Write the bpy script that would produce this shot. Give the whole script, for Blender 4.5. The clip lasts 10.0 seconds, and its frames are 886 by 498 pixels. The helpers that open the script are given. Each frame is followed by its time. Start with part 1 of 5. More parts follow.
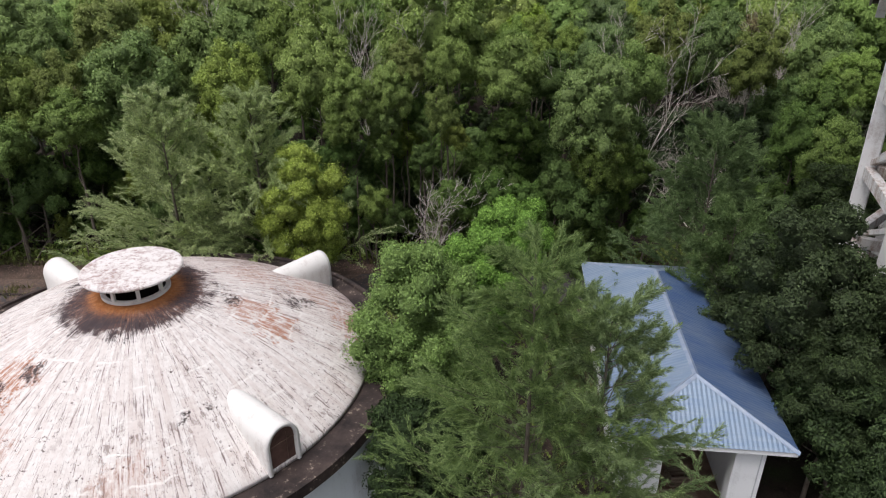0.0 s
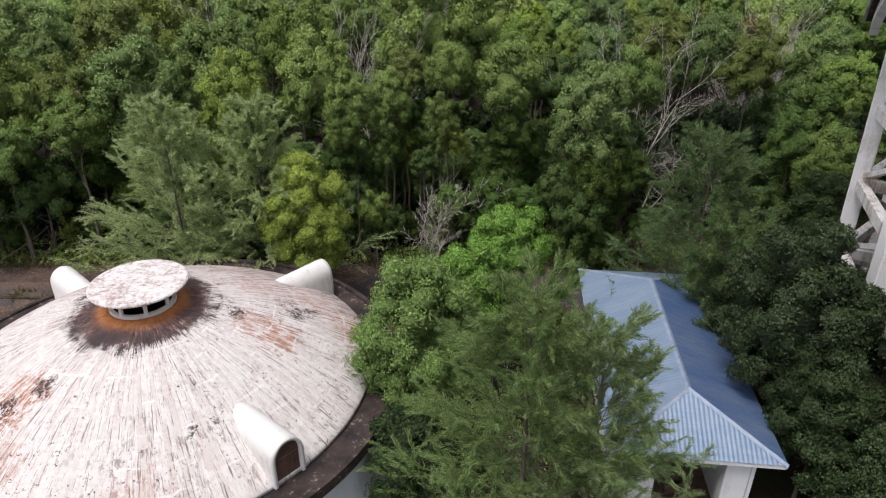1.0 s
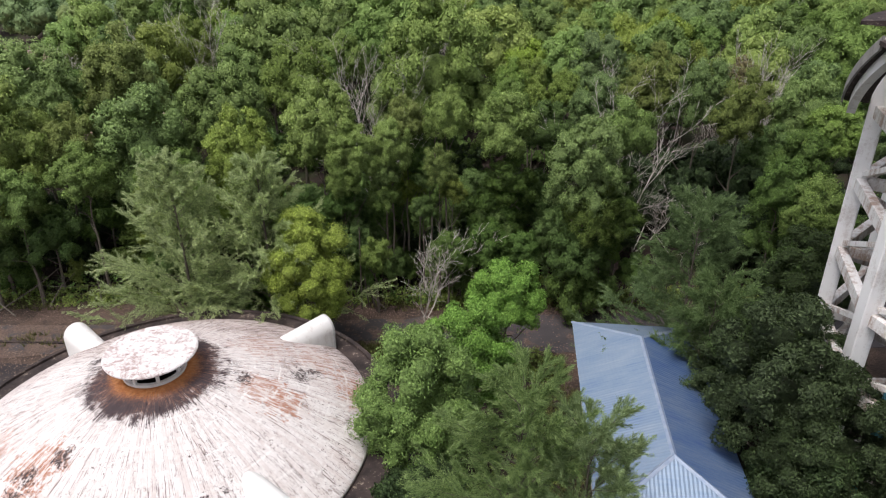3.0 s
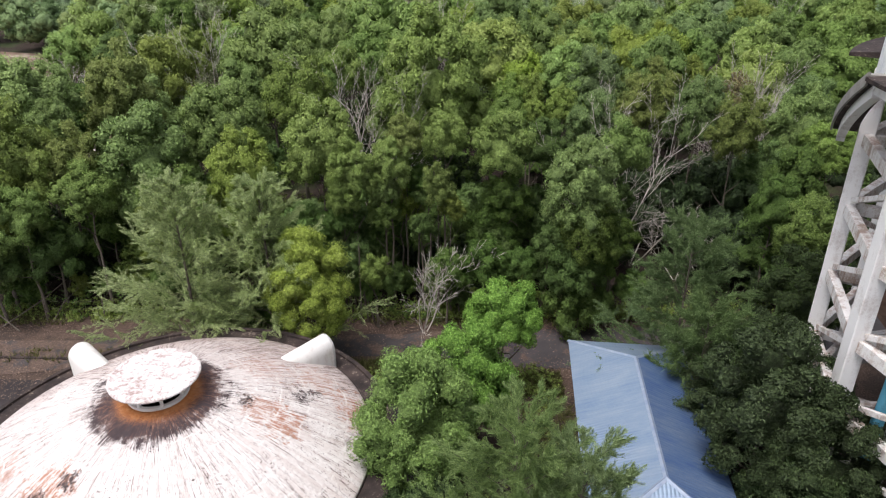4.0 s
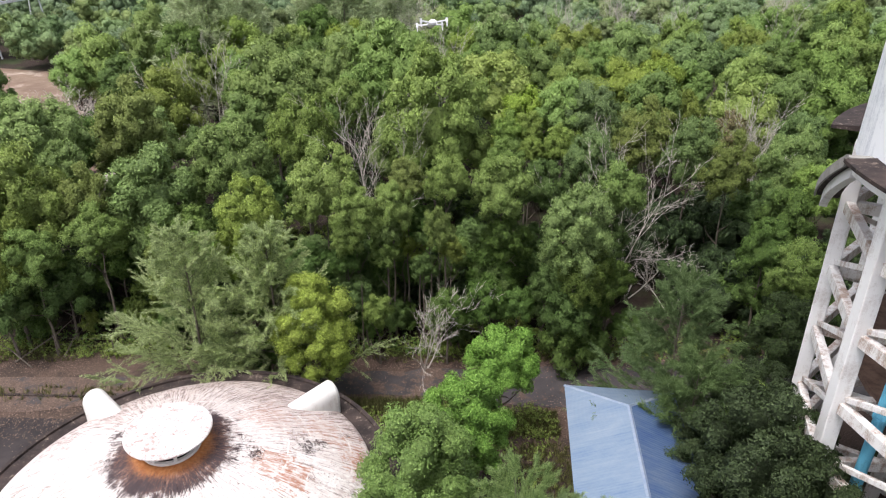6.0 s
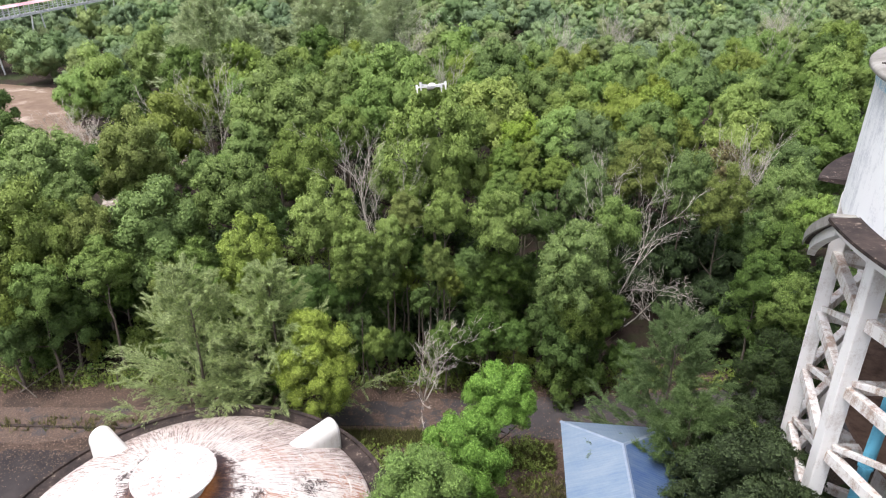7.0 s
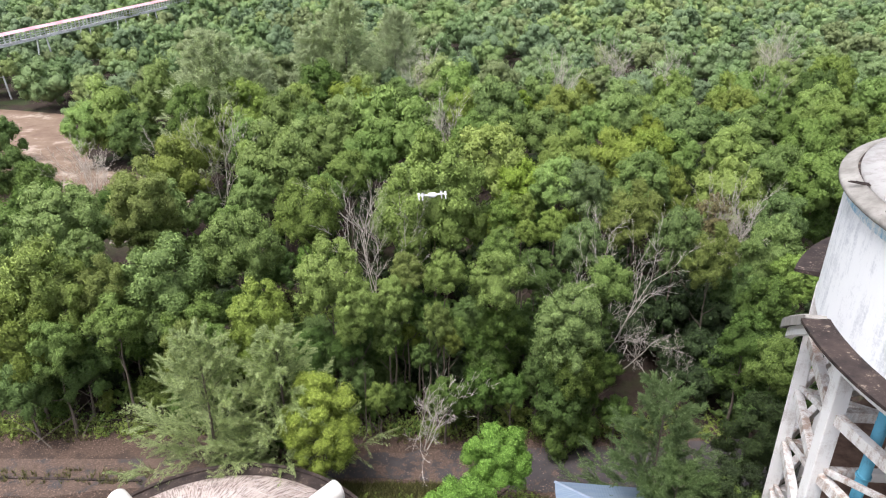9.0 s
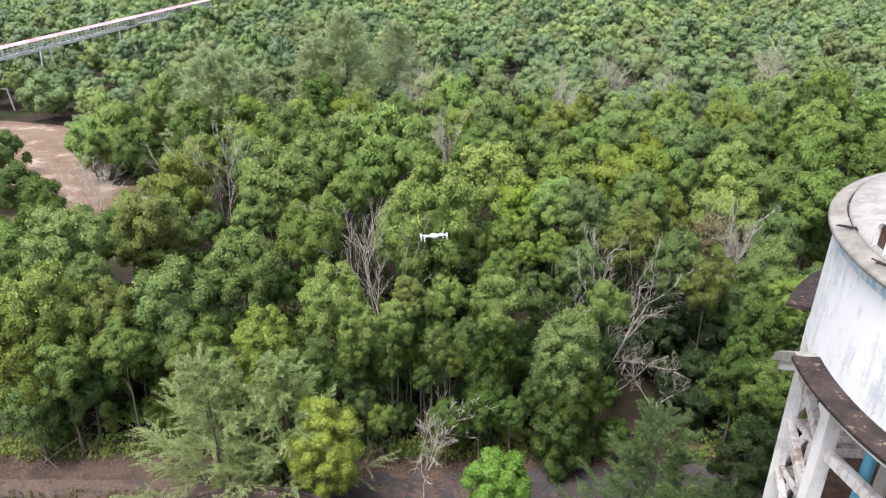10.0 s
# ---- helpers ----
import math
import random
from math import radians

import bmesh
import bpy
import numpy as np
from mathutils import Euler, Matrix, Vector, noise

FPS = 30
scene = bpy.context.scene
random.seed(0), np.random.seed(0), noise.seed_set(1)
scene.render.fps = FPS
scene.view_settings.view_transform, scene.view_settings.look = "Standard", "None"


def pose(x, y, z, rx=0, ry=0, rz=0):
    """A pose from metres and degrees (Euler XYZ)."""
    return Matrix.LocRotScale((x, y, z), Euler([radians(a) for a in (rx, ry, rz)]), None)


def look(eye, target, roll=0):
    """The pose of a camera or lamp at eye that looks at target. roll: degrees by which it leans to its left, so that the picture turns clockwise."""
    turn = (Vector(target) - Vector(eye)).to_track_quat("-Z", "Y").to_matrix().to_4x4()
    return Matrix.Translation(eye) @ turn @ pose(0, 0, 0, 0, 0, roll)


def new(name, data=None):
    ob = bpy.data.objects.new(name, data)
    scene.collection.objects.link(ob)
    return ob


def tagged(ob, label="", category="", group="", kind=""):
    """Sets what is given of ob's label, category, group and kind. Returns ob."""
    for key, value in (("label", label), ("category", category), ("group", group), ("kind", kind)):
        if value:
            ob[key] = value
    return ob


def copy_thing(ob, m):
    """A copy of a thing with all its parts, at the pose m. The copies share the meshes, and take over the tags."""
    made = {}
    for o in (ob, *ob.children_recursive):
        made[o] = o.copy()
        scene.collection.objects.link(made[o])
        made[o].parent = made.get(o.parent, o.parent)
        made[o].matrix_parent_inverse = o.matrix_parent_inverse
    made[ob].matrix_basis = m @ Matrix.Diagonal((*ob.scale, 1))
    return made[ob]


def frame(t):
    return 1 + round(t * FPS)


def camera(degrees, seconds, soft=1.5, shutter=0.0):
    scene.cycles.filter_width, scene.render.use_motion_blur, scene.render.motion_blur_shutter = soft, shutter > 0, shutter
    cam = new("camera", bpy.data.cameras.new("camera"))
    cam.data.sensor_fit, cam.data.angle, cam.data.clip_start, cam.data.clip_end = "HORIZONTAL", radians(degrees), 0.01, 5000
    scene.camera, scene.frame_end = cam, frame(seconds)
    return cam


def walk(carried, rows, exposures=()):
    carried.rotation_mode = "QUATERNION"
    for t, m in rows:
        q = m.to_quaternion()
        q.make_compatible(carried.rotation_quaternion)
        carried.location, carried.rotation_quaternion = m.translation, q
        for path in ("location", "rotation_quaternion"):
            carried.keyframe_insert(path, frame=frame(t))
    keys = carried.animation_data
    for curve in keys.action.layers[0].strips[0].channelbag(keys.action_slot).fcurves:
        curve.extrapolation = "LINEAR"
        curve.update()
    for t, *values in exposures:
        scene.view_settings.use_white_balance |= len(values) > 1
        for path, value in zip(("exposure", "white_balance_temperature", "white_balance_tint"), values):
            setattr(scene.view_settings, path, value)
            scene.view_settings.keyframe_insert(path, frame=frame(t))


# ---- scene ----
cam = camera(66.8, 10.0, soft=1.15)
METRES, EYE, TILT, LEAN, TURN = 14.0, 17.2, -26.0, 0.0, 0.0
ROWS = [
    (0.0, 0.0, 0.0, 0.0, 0.0, 0.0, -0.0),
    (0.5, 0.0003, -0.0162, 0.0281, -0.01, -0.36, -0.0),
    (1.0, 0.0002, -0.0339, 0.0671, -0.01, -1.19, -0.01),
    (1.5, 0.0009, -0.0534, 0.1141, -0.0, -1.22, -0.0),
    (2.0, 0.0027, -0.0744, 0.1583, -0.01, -1.15, 0.01),
    (2.5, 0.0028, -0.0913, 0.1993, -0.03, -1.07, 0.01),
    (4.0, 0.0108, -0.1442, 0.2993, -0.03, -0.97, 0.02),
    (4.5, 0.011, -0.1636, 0.3292, -0.04, -0.95, 0.04),
    (5.0, 0.01, -0.1804, 0.3652, -0.05, -0.9, 0.01),
    (5.5, 0.0059, -0.2003, 0.4029, -0.05, -0.87, -0.04),
    (7.0, 0.0072, -0.2741, 0.5672, -0.14, -0.18, -0.18),
    (7.5, 0.0035, -0.3012, 0.6199, -0.14, -0.09, -0.19),
    (8.0, 0.0045, -0.333, 0.6783, -0.15, 0.0, -0.2),
    (8.5, 0.0055, -0.3639, 0.7394, -0.16, 0.12, -0.22),
    (9.0, 0.005, -0.3941, 0.799, -0.18, 0.25, -0.23),
    (9.5, 0.0041, -0.4209, 0.8447, -0.18, 0.39, -0.22),
    (10.0, 0.0008, -0.4473, 0.8922, -0.18, 0.52, -0.23),
]
EXPOSURES = [(t, e, 6400, 14) for t, e in ((0.0, 0.27), (2.5, 0.43), (4.5, 0.66), (5.5, 0.80), (7.5, 1.05), (10.0, 1.09))]
walk(cam, [(t, pose(0, 0, EYE, TILT, LEAN, TURN) @ pose(METRES * x, METRES * y, METRES * z, 90 + pitch, roll, yaw)) for t, x, y, z, yaw, pitch, roll in ROWS], EXPOSURES)

# ---------------------------------------------------------------- world and light
world = bpy.data.worlds.new("overcast_sky")
scene.world = world
world.use_nodes = True
wn = world.node_tree
sky = wn.nodes.new("ShaderNodeTexSky")
sky.sky_type, sky.sun_disc = "NISHITA", False
sky.sun_elevation, sky.sun_rotation = radians(69), radians(229)
sky.air_density, sky.dust_density, sky.ozone_density = 1.0, 4.0, 1.0
soft_sky = wn.nodes.new("ShaderNodeHueSaturation")
soft_sky.inputs["Saturation"].default_value = 0.35
wn.links.new(sky.outputs[0], soft_sky.inputs["Color"])
wn.links.new(soft_sky.outputs[0], wn.nodes["Background"].inputs[0])
wn.nodes["Background"].inputs[1].default_value = 0.135

sun = new("sun", bpy.data.lights.new("sun", "SUN"))
sun.data.energy, sun.data.angle, sun.data.color = 1.65, radians(28), (1.0, 0.97, 0.93)
sun.matrix_world = look((-26, -3, 90), (0, 20, 0))


# ---------------------------------------------------------------- materials
class Nodes:
    """A short way to write a node material."""

    def __init__(self, name):
        self.mat = bpy.data.materials.new(name)
        self.mat.use_nodes = True
        self.t = self.mat.node_tree
        self.bsdf = self.t.nodes["Principled BSDF"]
        self.out = self.t.nodes["Material Output"]

    def put(self, socket, value):
        if isinstance(value, bpy.types.NodeSocket):
            self.t.links.new(value, socket)
        else:
            socket.default_value = value

    def node(self, kind, **ins):
        n = self.t.nodes.new("ShaderNode" + kind)
        for k, v in ins.items():
            self.put(n.inputs[k.replace("_", " ")], v)
        return n

    def coords(self, scale=(1, 1, 1)):
        c = self.t.nodes.new("ShaderNodeTexCoord")
        m = self.node("Mapping", Vector=c.outputs["Object"], Scale=scale)
        return m.outputs[0]

    def noise(self, scale, detail=5, rough=0.55, vec=None, dist=0.0):
        n = self.node("TexNoise", Scale=scale, Detail=detail, Roughness=rough, Distortion=dist)
        self.put(n.inputs["Vector"], vec if vec is not None else self.coords())
        return n.outputs[0]

    def math(self, op, a, b=0.0, c=0.0):
        n = self.t.nodes.new("ShaderNodeMath")
        n.operation = op
        for i, v in enumerate((a, b, c)):
            self.put(n.inputs[i], v)
        return n.outputs[0]

    def ramp(self, fac, *stops):
        n = self.t.nodes.new("ShaderNodeValToRGB")
        e = n.color_ramp.elements
        while len(e) < len(stops):
            e.new(0.5)
        for el, (p, c) in zip(e, stops):
            el.position = p
            el.color = (*c, 1) if isinstance(c, tuple) else (c, c, c, 1)
        self.put(n.inputs[0], fac)
        return n.outputs[0]

    def mix(self, fac, a, b, mode="MIX"):
        n = self.t.nodes.new("ShaderNodeMix")
        n.data_type, n.blend_type = "RGBA", mode
        for s, v in ((n.inputs[0], fac), (n.inputs[6], a), (n.inputs[7], b)):
            self.put(s, (*v, 1) if isinstance(v, tuple) and len(v) == 3 else v)
        return n.outputs[2]

    def bump(self, height, strength=0.3, distance=0.02):
        n = self.node("Bump", Strength=strength, Distance=distance, Height=height)
        self.t.links.new(n.outputs[0], self.bsdf.inputs["Normal"])

    def done(self, colour, rough=0.8, metal=0.0, spec=0.3):
        self.put(self.bsdf.inputs["Base Color"], (*colour, 1) if isinstance(colour, tuple) else colour)
        self.put(self.bsdf.inputs["Roughness"], rough)
        self.bsdf.inputs["Metallic"].default_value = metal
        self.bsdf.inputs["Specular IOR Level"].default_value = spec
        return self.mat


INNER, TONES = {}, {}


def leaf_material(name, dark, mid, light, through_light=0.28, rough=0.66, vary=1.0, spread=1.0):
    """A leaf material, and with it the one of the packed foliage deeper in the same crown, flecked dark for shaded
    gaps.
    """
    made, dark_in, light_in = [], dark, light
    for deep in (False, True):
        n = Nodes(name + ("_gap_shaded_mass" if deep else ""))
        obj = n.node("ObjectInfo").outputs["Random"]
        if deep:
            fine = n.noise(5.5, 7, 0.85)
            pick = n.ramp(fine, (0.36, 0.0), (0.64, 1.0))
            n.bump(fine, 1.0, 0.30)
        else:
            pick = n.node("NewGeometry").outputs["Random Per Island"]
        # deep foliage gets a darker low tone, painted shade between its leaves
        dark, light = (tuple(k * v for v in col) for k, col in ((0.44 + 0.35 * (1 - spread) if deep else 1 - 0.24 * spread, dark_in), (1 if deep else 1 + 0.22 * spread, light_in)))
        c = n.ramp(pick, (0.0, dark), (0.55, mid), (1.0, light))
        hsv = n.node("HueSaturation", Color=c, Hue=n.math("MULTIPLY_ADD", obj, 0.018 * vary, 0.497 - 0.009 * vary), Saturation=n.math("MULTIPLY_ADD", n.math("FRACT", n.math("MULTIPLY", obj, 3.7)), -0.16, 1.04),
                     Value=n.math("MULTIPLY_ADD", n.math("FRACT", n.math("MULTIPLY", obj, 7.3)), 0.36 * vary, 1.0 - 0.17 * vary))
        n.done(hsv.outputs[0], rough, 0.0, 0.24)
        if not deep:
            tr = n.node("BsdfTranslucent", Color=hsv.outputs[0])
            ms = n.node("MixShader", Fac=through_light)
            n.t.links.new(n.bsdf.outputs[0], ms.inputs[1])
            n.t.links.new(tr.outputs[0], ms.inputs[2])
            n.t.links.new(ms.outputs[0], n.out.inputs[0])
        made.append(n.mat)
    INNER[name] = made[1]
    TONES[name] = (dark_in, mid, light_in, through_light, rough, vary)
    return made[0]


M_LEAF = leaf_material("broad_leaf", (0.142, 0.224, 0.052), (0.175, 0.270, 0.064), (0.214, 0.315, 0.083))
M_LEAF_LIGHT = leaf_material("light_leaf", (0.172, 0.264, 0.066), (0.215, 0.324, 0.081), (0.265, 0.381, 0.106))
M_LEAF_FRESH = leaf_material("yellow_green_leaf", (0.179, 0.259, 0.045), (0.233, 0.326, 0.057), (0.290, 0.387, 0.081))
M_LEAF_BLUE = leaf_material("blue_green_leaf", (0.124, 0.198, 0.064), (0.158, 0.245, 0.080), (0.204, 0.295, 0.101), vary=0.6)
M_LEAF_LIME = leaf_material("lime_leaf", (0.150, 0.232, 0.026), (0.205, 0.308, 0.036), (0.270, 0.385, 0.056), vary=0.4)
M_LEAF_BRIGHT = leaf_material("fresh_leaf", (0.121, 0.248, 0.034), (0.181, 0.358, 0.051), (0.255, 0.463, 0.082), 0.34, 0.6, 0.1)
M_LEAF_YELLOW = leaf_material("olive_leaf", (0.164, 0.227, 0.045), (0.200, 0.268, 0.056), (0.237, 0.305, 0.073))
M_LEAF_DARK = leaf_material("dark_leaf", (0.085, 0.155, 0.035), (0.109, 0.190, 0.040), (0.140, 0.229, 0.053))
M_NEEDLE = leaf_material("casuarina_needle", (0.289, 0.369, 0.162), (0.419, 0.516, 0.231), (0.543, 0.637, 0.313), 0.55, 0.7, 0.15)
M_NEEDLE_PALE = leaf_material("pale_casuarina_needle", (0.337, 0.404, 0.216), (0.444, 0.526, 0.293), (0.540, 0.618, 0.382), 0.5, 0.7, 0.15)
M_NEEDLE_GREEN = leaf_material("green_casuarina_needle", (0.136, 0.211, 0.076), (0.209, 0.305, 0.109), (0.294, 0.396, 0.155), 0.45, 0.7, 0.15)
M_NEEDLE_DUSK = leaf_material("dusky_casuarina_needle", (0.090, 0.145, 0.055), (0.135, 0.205, 0.078), (0.186, 0.266, 0.107), 0.4, 0.7, 0.15)
M_OLIVE = leaf_material("olive_tree_leaf", (0.226, 0.301, 0.055), (0.341, 0.445, 0.086), (0.463, 0.570, 0.133), 0.35, 0.6, 0.1)
M_WILLOWY = leaf_material("willowy_leaf", (0.140, 0.247, 0.044), (0.190, 0.327, 0.058), (0.254, 0.414, 0.083), 0.35, 0.55, 0.1)
# next leaf tone is darkened to stand for deep shade
M_SHADE = leaf_material("shade_darkened_leaf", (0.030, 0.054, 0.018), (0.049, 0.084, 0.030), (0.076, 0.120, 0.043), 0.30, 0.6, 0.3)
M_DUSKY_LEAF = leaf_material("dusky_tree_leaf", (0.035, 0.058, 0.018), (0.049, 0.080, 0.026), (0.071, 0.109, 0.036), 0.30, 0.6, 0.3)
M_DYING = leaf_material("dying_leaf", (0.135, 0.115, 0.055), (0.190, 0.165, 0.078), (0.27, 0.245, 0.10), 0.25, 0.7, 0.2)
# distant leaf colours made paler and bluer to stand for haze
M_FAR_HAZED = [leaf_material("distant_" + name, *cols, vary=0.9, spread=0.40) for name, *cols in (
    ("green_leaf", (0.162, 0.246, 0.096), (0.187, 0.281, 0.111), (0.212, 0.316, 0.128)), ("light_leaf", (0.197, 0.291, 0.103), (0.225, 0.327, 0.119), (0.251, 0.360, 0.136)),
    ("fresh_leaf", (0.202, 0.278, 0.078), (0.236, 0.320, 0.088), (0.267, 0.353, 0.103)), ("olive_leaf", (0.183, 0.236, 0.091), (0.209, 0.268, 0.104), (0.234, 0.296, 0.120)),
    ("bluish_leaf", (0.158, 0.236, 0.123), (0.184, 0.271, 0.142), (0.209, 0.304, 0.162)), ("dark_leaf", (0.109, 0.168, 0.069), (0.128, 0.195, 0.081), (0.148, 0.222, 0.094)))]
M_GRASS = leaf_material("verge_grass", (0.075, 0.085, 0.022), (0.125, 0.130, 0.038), (0.20, 0.185, 0.065), 0.3, 0.7, 0.2)
M_DRY_LEAF = leaf_material("dry_leaf", (0.085, 0.055, 0.040), (0.150, 0.100, 0.074), (0.26, 0.19, 0.145), 0.2, 0.8, 0.2)

n = Nodes("bark")
M_BARK = n.done(n.ramp(n.noise(9, 6, 0.6, n.coords((1, 1, 0.2))), (0.3, (0.07, 0.055, 0.042)), (0.7, (0.20, 0.17, 0.14))), 0.9)
n = Nodes("dead_wood")
M_DEAD = n.done(n.ramp(n.noise(7, 6, 0.6, n.coords((1, 1, 0.25))), (0.3, (0.36, 0.325, 0.285)), (0.7, (0.60, 0.555, 0.50))), 0.9)

# forest floor: brown litter, creepers and bare soil, darkened in colour for canopy shade
n = Nodes("shade_darkened_litter_ground")
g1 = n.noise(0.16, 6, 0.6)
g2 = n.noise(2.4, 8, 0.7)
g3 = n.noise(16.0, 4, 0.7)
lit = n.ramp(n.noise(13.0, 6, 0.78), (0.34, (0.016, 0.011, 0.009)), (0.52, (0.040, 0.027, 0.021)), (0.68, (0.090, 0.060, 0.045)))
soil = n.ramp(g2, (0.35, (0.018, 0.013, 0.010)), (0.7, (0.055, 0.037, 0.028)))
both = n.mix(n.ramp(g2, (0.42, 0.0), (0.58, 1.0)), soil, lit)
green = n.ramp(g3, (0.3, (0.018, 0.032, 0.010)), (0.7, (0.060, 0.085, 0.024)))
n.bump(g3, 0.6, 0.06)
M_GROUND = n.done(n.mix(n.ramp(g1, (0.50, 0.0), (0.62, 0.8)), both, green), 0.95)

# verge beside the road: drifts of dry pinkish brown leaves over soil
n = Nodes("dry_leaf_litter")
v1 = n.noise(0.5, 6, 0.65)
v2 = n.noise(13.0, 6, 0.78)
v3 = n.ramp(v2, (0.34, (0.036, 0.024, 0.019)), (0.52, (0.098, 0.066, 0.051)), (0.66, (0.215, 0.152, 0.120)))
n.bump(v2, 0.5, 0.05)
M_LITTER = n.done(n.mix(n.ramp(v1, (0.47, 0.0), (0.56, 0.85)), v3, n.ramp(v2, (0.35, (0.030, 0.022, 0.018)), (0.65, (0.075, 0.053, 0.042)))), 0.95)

n = Nodes("old_asphalt")
a1 = n.noise(0.7, 6, 0.65)
a2 = n.noise(45, 3, 0.6)
a3 = n.noise(0.9, 8, 0.72, dist=0.3)
asp = n.ramp(a1, (0.3, (0.040, 0.037, 0.040)), (0.7, (0.110, 0.096, 0.098)))
asp = n.mix(0.35, asp, n.ramp(a2, (0.35, 0.02), (0.7, 0.16)), "OVERLAY")
n.bump(a2, 0.3, 0.01)
along = n.node("SeparateXYZ", Vector=n.coords((1, 1, 1))).outputs[0]
# leaves have drifted over most of the road, least beside the house
a3 = n.math("ADD", n.math("SUBTRACT", a3, 0.5), n.ramp(n.math("MULTIPLY_ADD", along, 0.02, 0.6), (0.40, 0.575), (0.48, 0.48), (0.60, 0.54), (0.70, 0.44), (0.85, 0.38)))
M_ASPHALT = n.done(n.mix(n.ramp(a3, (0.50, 0.0), (0.56, 0.95)), asp, n.ramp(n.noise(13, 6, 0.78), (0.34, (0.040, 0.027, 0.021)), (0.52, (0.115, 0.078, 0.060)), (0.66, (0.225, 0.160, 0.125)))), n.ramp(a1, (0.3, 0.55), (0.7, 0.85)))

n = Nodes("dark_tar_path")
t1 = n.noise(0.9, 6, 0.65)
M_TAR = n.done(n.mix(n.ramp(n.noise(12, 5, 0.7), (0.64, 0.0), (0.78, 0.45)), n.ramp(t1, (0.3, (0.018, 0.016, 0.018)), (0.7, (0.050, 0.041, 0.041))), (0.16, 0.11, 0.08)), 0.8)
n = Nodes("pale_sand")
M_SAND = n.done(n.ramp(n.noise(0.28, 7, 0.65), (0.34, (0.15, 0.10, 0.072)), (0.54, (0.215, 0.155, 0.115)), (0.66, (0.40, 0.335, 0.28))), 0.95)

n = Nodes("white_sand")
M_SAND_WHITE = n.done(n.ramp(n.noise(0.9, 7, 0.7), (0.40, (0.17, 0.13, 0.10)), (0.62, (0.42, 0.385, 0.34))), 0.95)
# weathered white concrete of the dome, cast over radial boards
def dome_z(r):
    return 6.6 - 0.09 * r - 0.0405 * r * r


n = Nodes("board_marked_dome_concrete")
c = n.t.nodes.new("ShaderNodeTexCoord")
s = n.node("SeparateXYZ", Vector=c.outputs["Object"])
ang = n.math("ARCTAN2", s.outputs[1], s.outputs[0])
rad = n.math("SQRT", n.math("ADD", n.math("POWER", s.outputs[0], 2.0), n.math("POWER", s.outputs[1], 2.0)))
BOARDS = 252
au = n.math("MULTIPLY", ang, BOARDS / math.tau)
board = n.node("TexWhiteNoise", Vector=n.node("CombineXYZ", X=n.math("FLOOR", au), Y=n.math("FLOOR", n.math("MULTIPLY", rad, 0.62))).outputs[0]).outputs[0]
streak_v = n.node("CombineXYZ", X=n.math("MULTIPLY", ang, 46.0), Y=n.math("MULTIPLY", rad, 0.55), Z=3.0).outputs[0]
streak = n.noise(1.7, 8, 0.72, streak_v)
fine_v = n.node("CombineXYZ", X=n.math("MULTIPLY", ang, 110.0), Y=n.math("MULTIPLY", rad, 0.8), Z=1.0).outputs[0]
fine = n.noise(2.6, 6, 0.75, fine_v)
patch = n.noise(0.55, 6, 0.6)
grain = n.noise(7.0, 8, 0.7)
col = n.ramp(grain, (0.3, (0.66, 0.61, 0.595)), (0.6, (0.79, 0.76, 0.745)))
col = n.mix(n.math("MULTIPLY", n.math("POWER", board, 2.2), 0.45), col, (0.54, 0.435, 0.405))
seam = n.ramp(n.math("ABSOLUTE", n.math("SUBTRACT", n.math("FRACT", au), 0.5)), (0.40, 0.0), (0.46, 1.0))
worn = n.noise(1.0, 6, 0.75, n.node("CombineXYZ", X=n.math("FLOOR", au), Y=n.math("MULTIPLY", rad, 1.1), Z=5.0).outputs[0])
wash = n.ramp(n.noise(0.42, 5, 0.62), (0.42, 0.22), (0.58, 1.0))
ring_no = n.math("FLOOR", n.math("MULTIPLY", n.math("ADD", rad, n.math("MULTIPLY", patch, 0.5)), 0.85))
dash = n.noise(1.0, 7, 0.8, n.node("CombineXYZ", X=n.math("MULTIPLY", au, 0.62), Y=n.math("MULTIPLY", rad, 1.9), Z=n.math("MULTIPLY", ring_no, 7.7)).outputs[0])
col = n.mix(n.math("MULTIPLY", n.math("MULTIPLY", seam, wash), n.ramp(worn, (0.46, 0.0), (0.62, 0.40))), col, (0.22, 0.165, 0.15))
col = n.mix(n.math("MULTIPLY", wash, n.ramp(dash, (0.55, 0.0), (0.60, 0.72))), col, (0.20, 0.140, 0.125))
col = n.mix(n.math("MULTIPLY", wash, n.ramp(worn, (0.52, 0.0), (0.66, 0.45))), col, (0.45, 0.335, 0.30))
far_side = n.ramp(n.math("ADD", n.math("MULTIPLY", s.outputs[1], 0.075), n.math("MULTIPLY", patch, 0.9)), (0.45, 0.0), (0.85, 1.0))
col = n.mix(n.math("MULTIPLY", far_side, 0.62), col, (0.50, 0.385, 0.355))


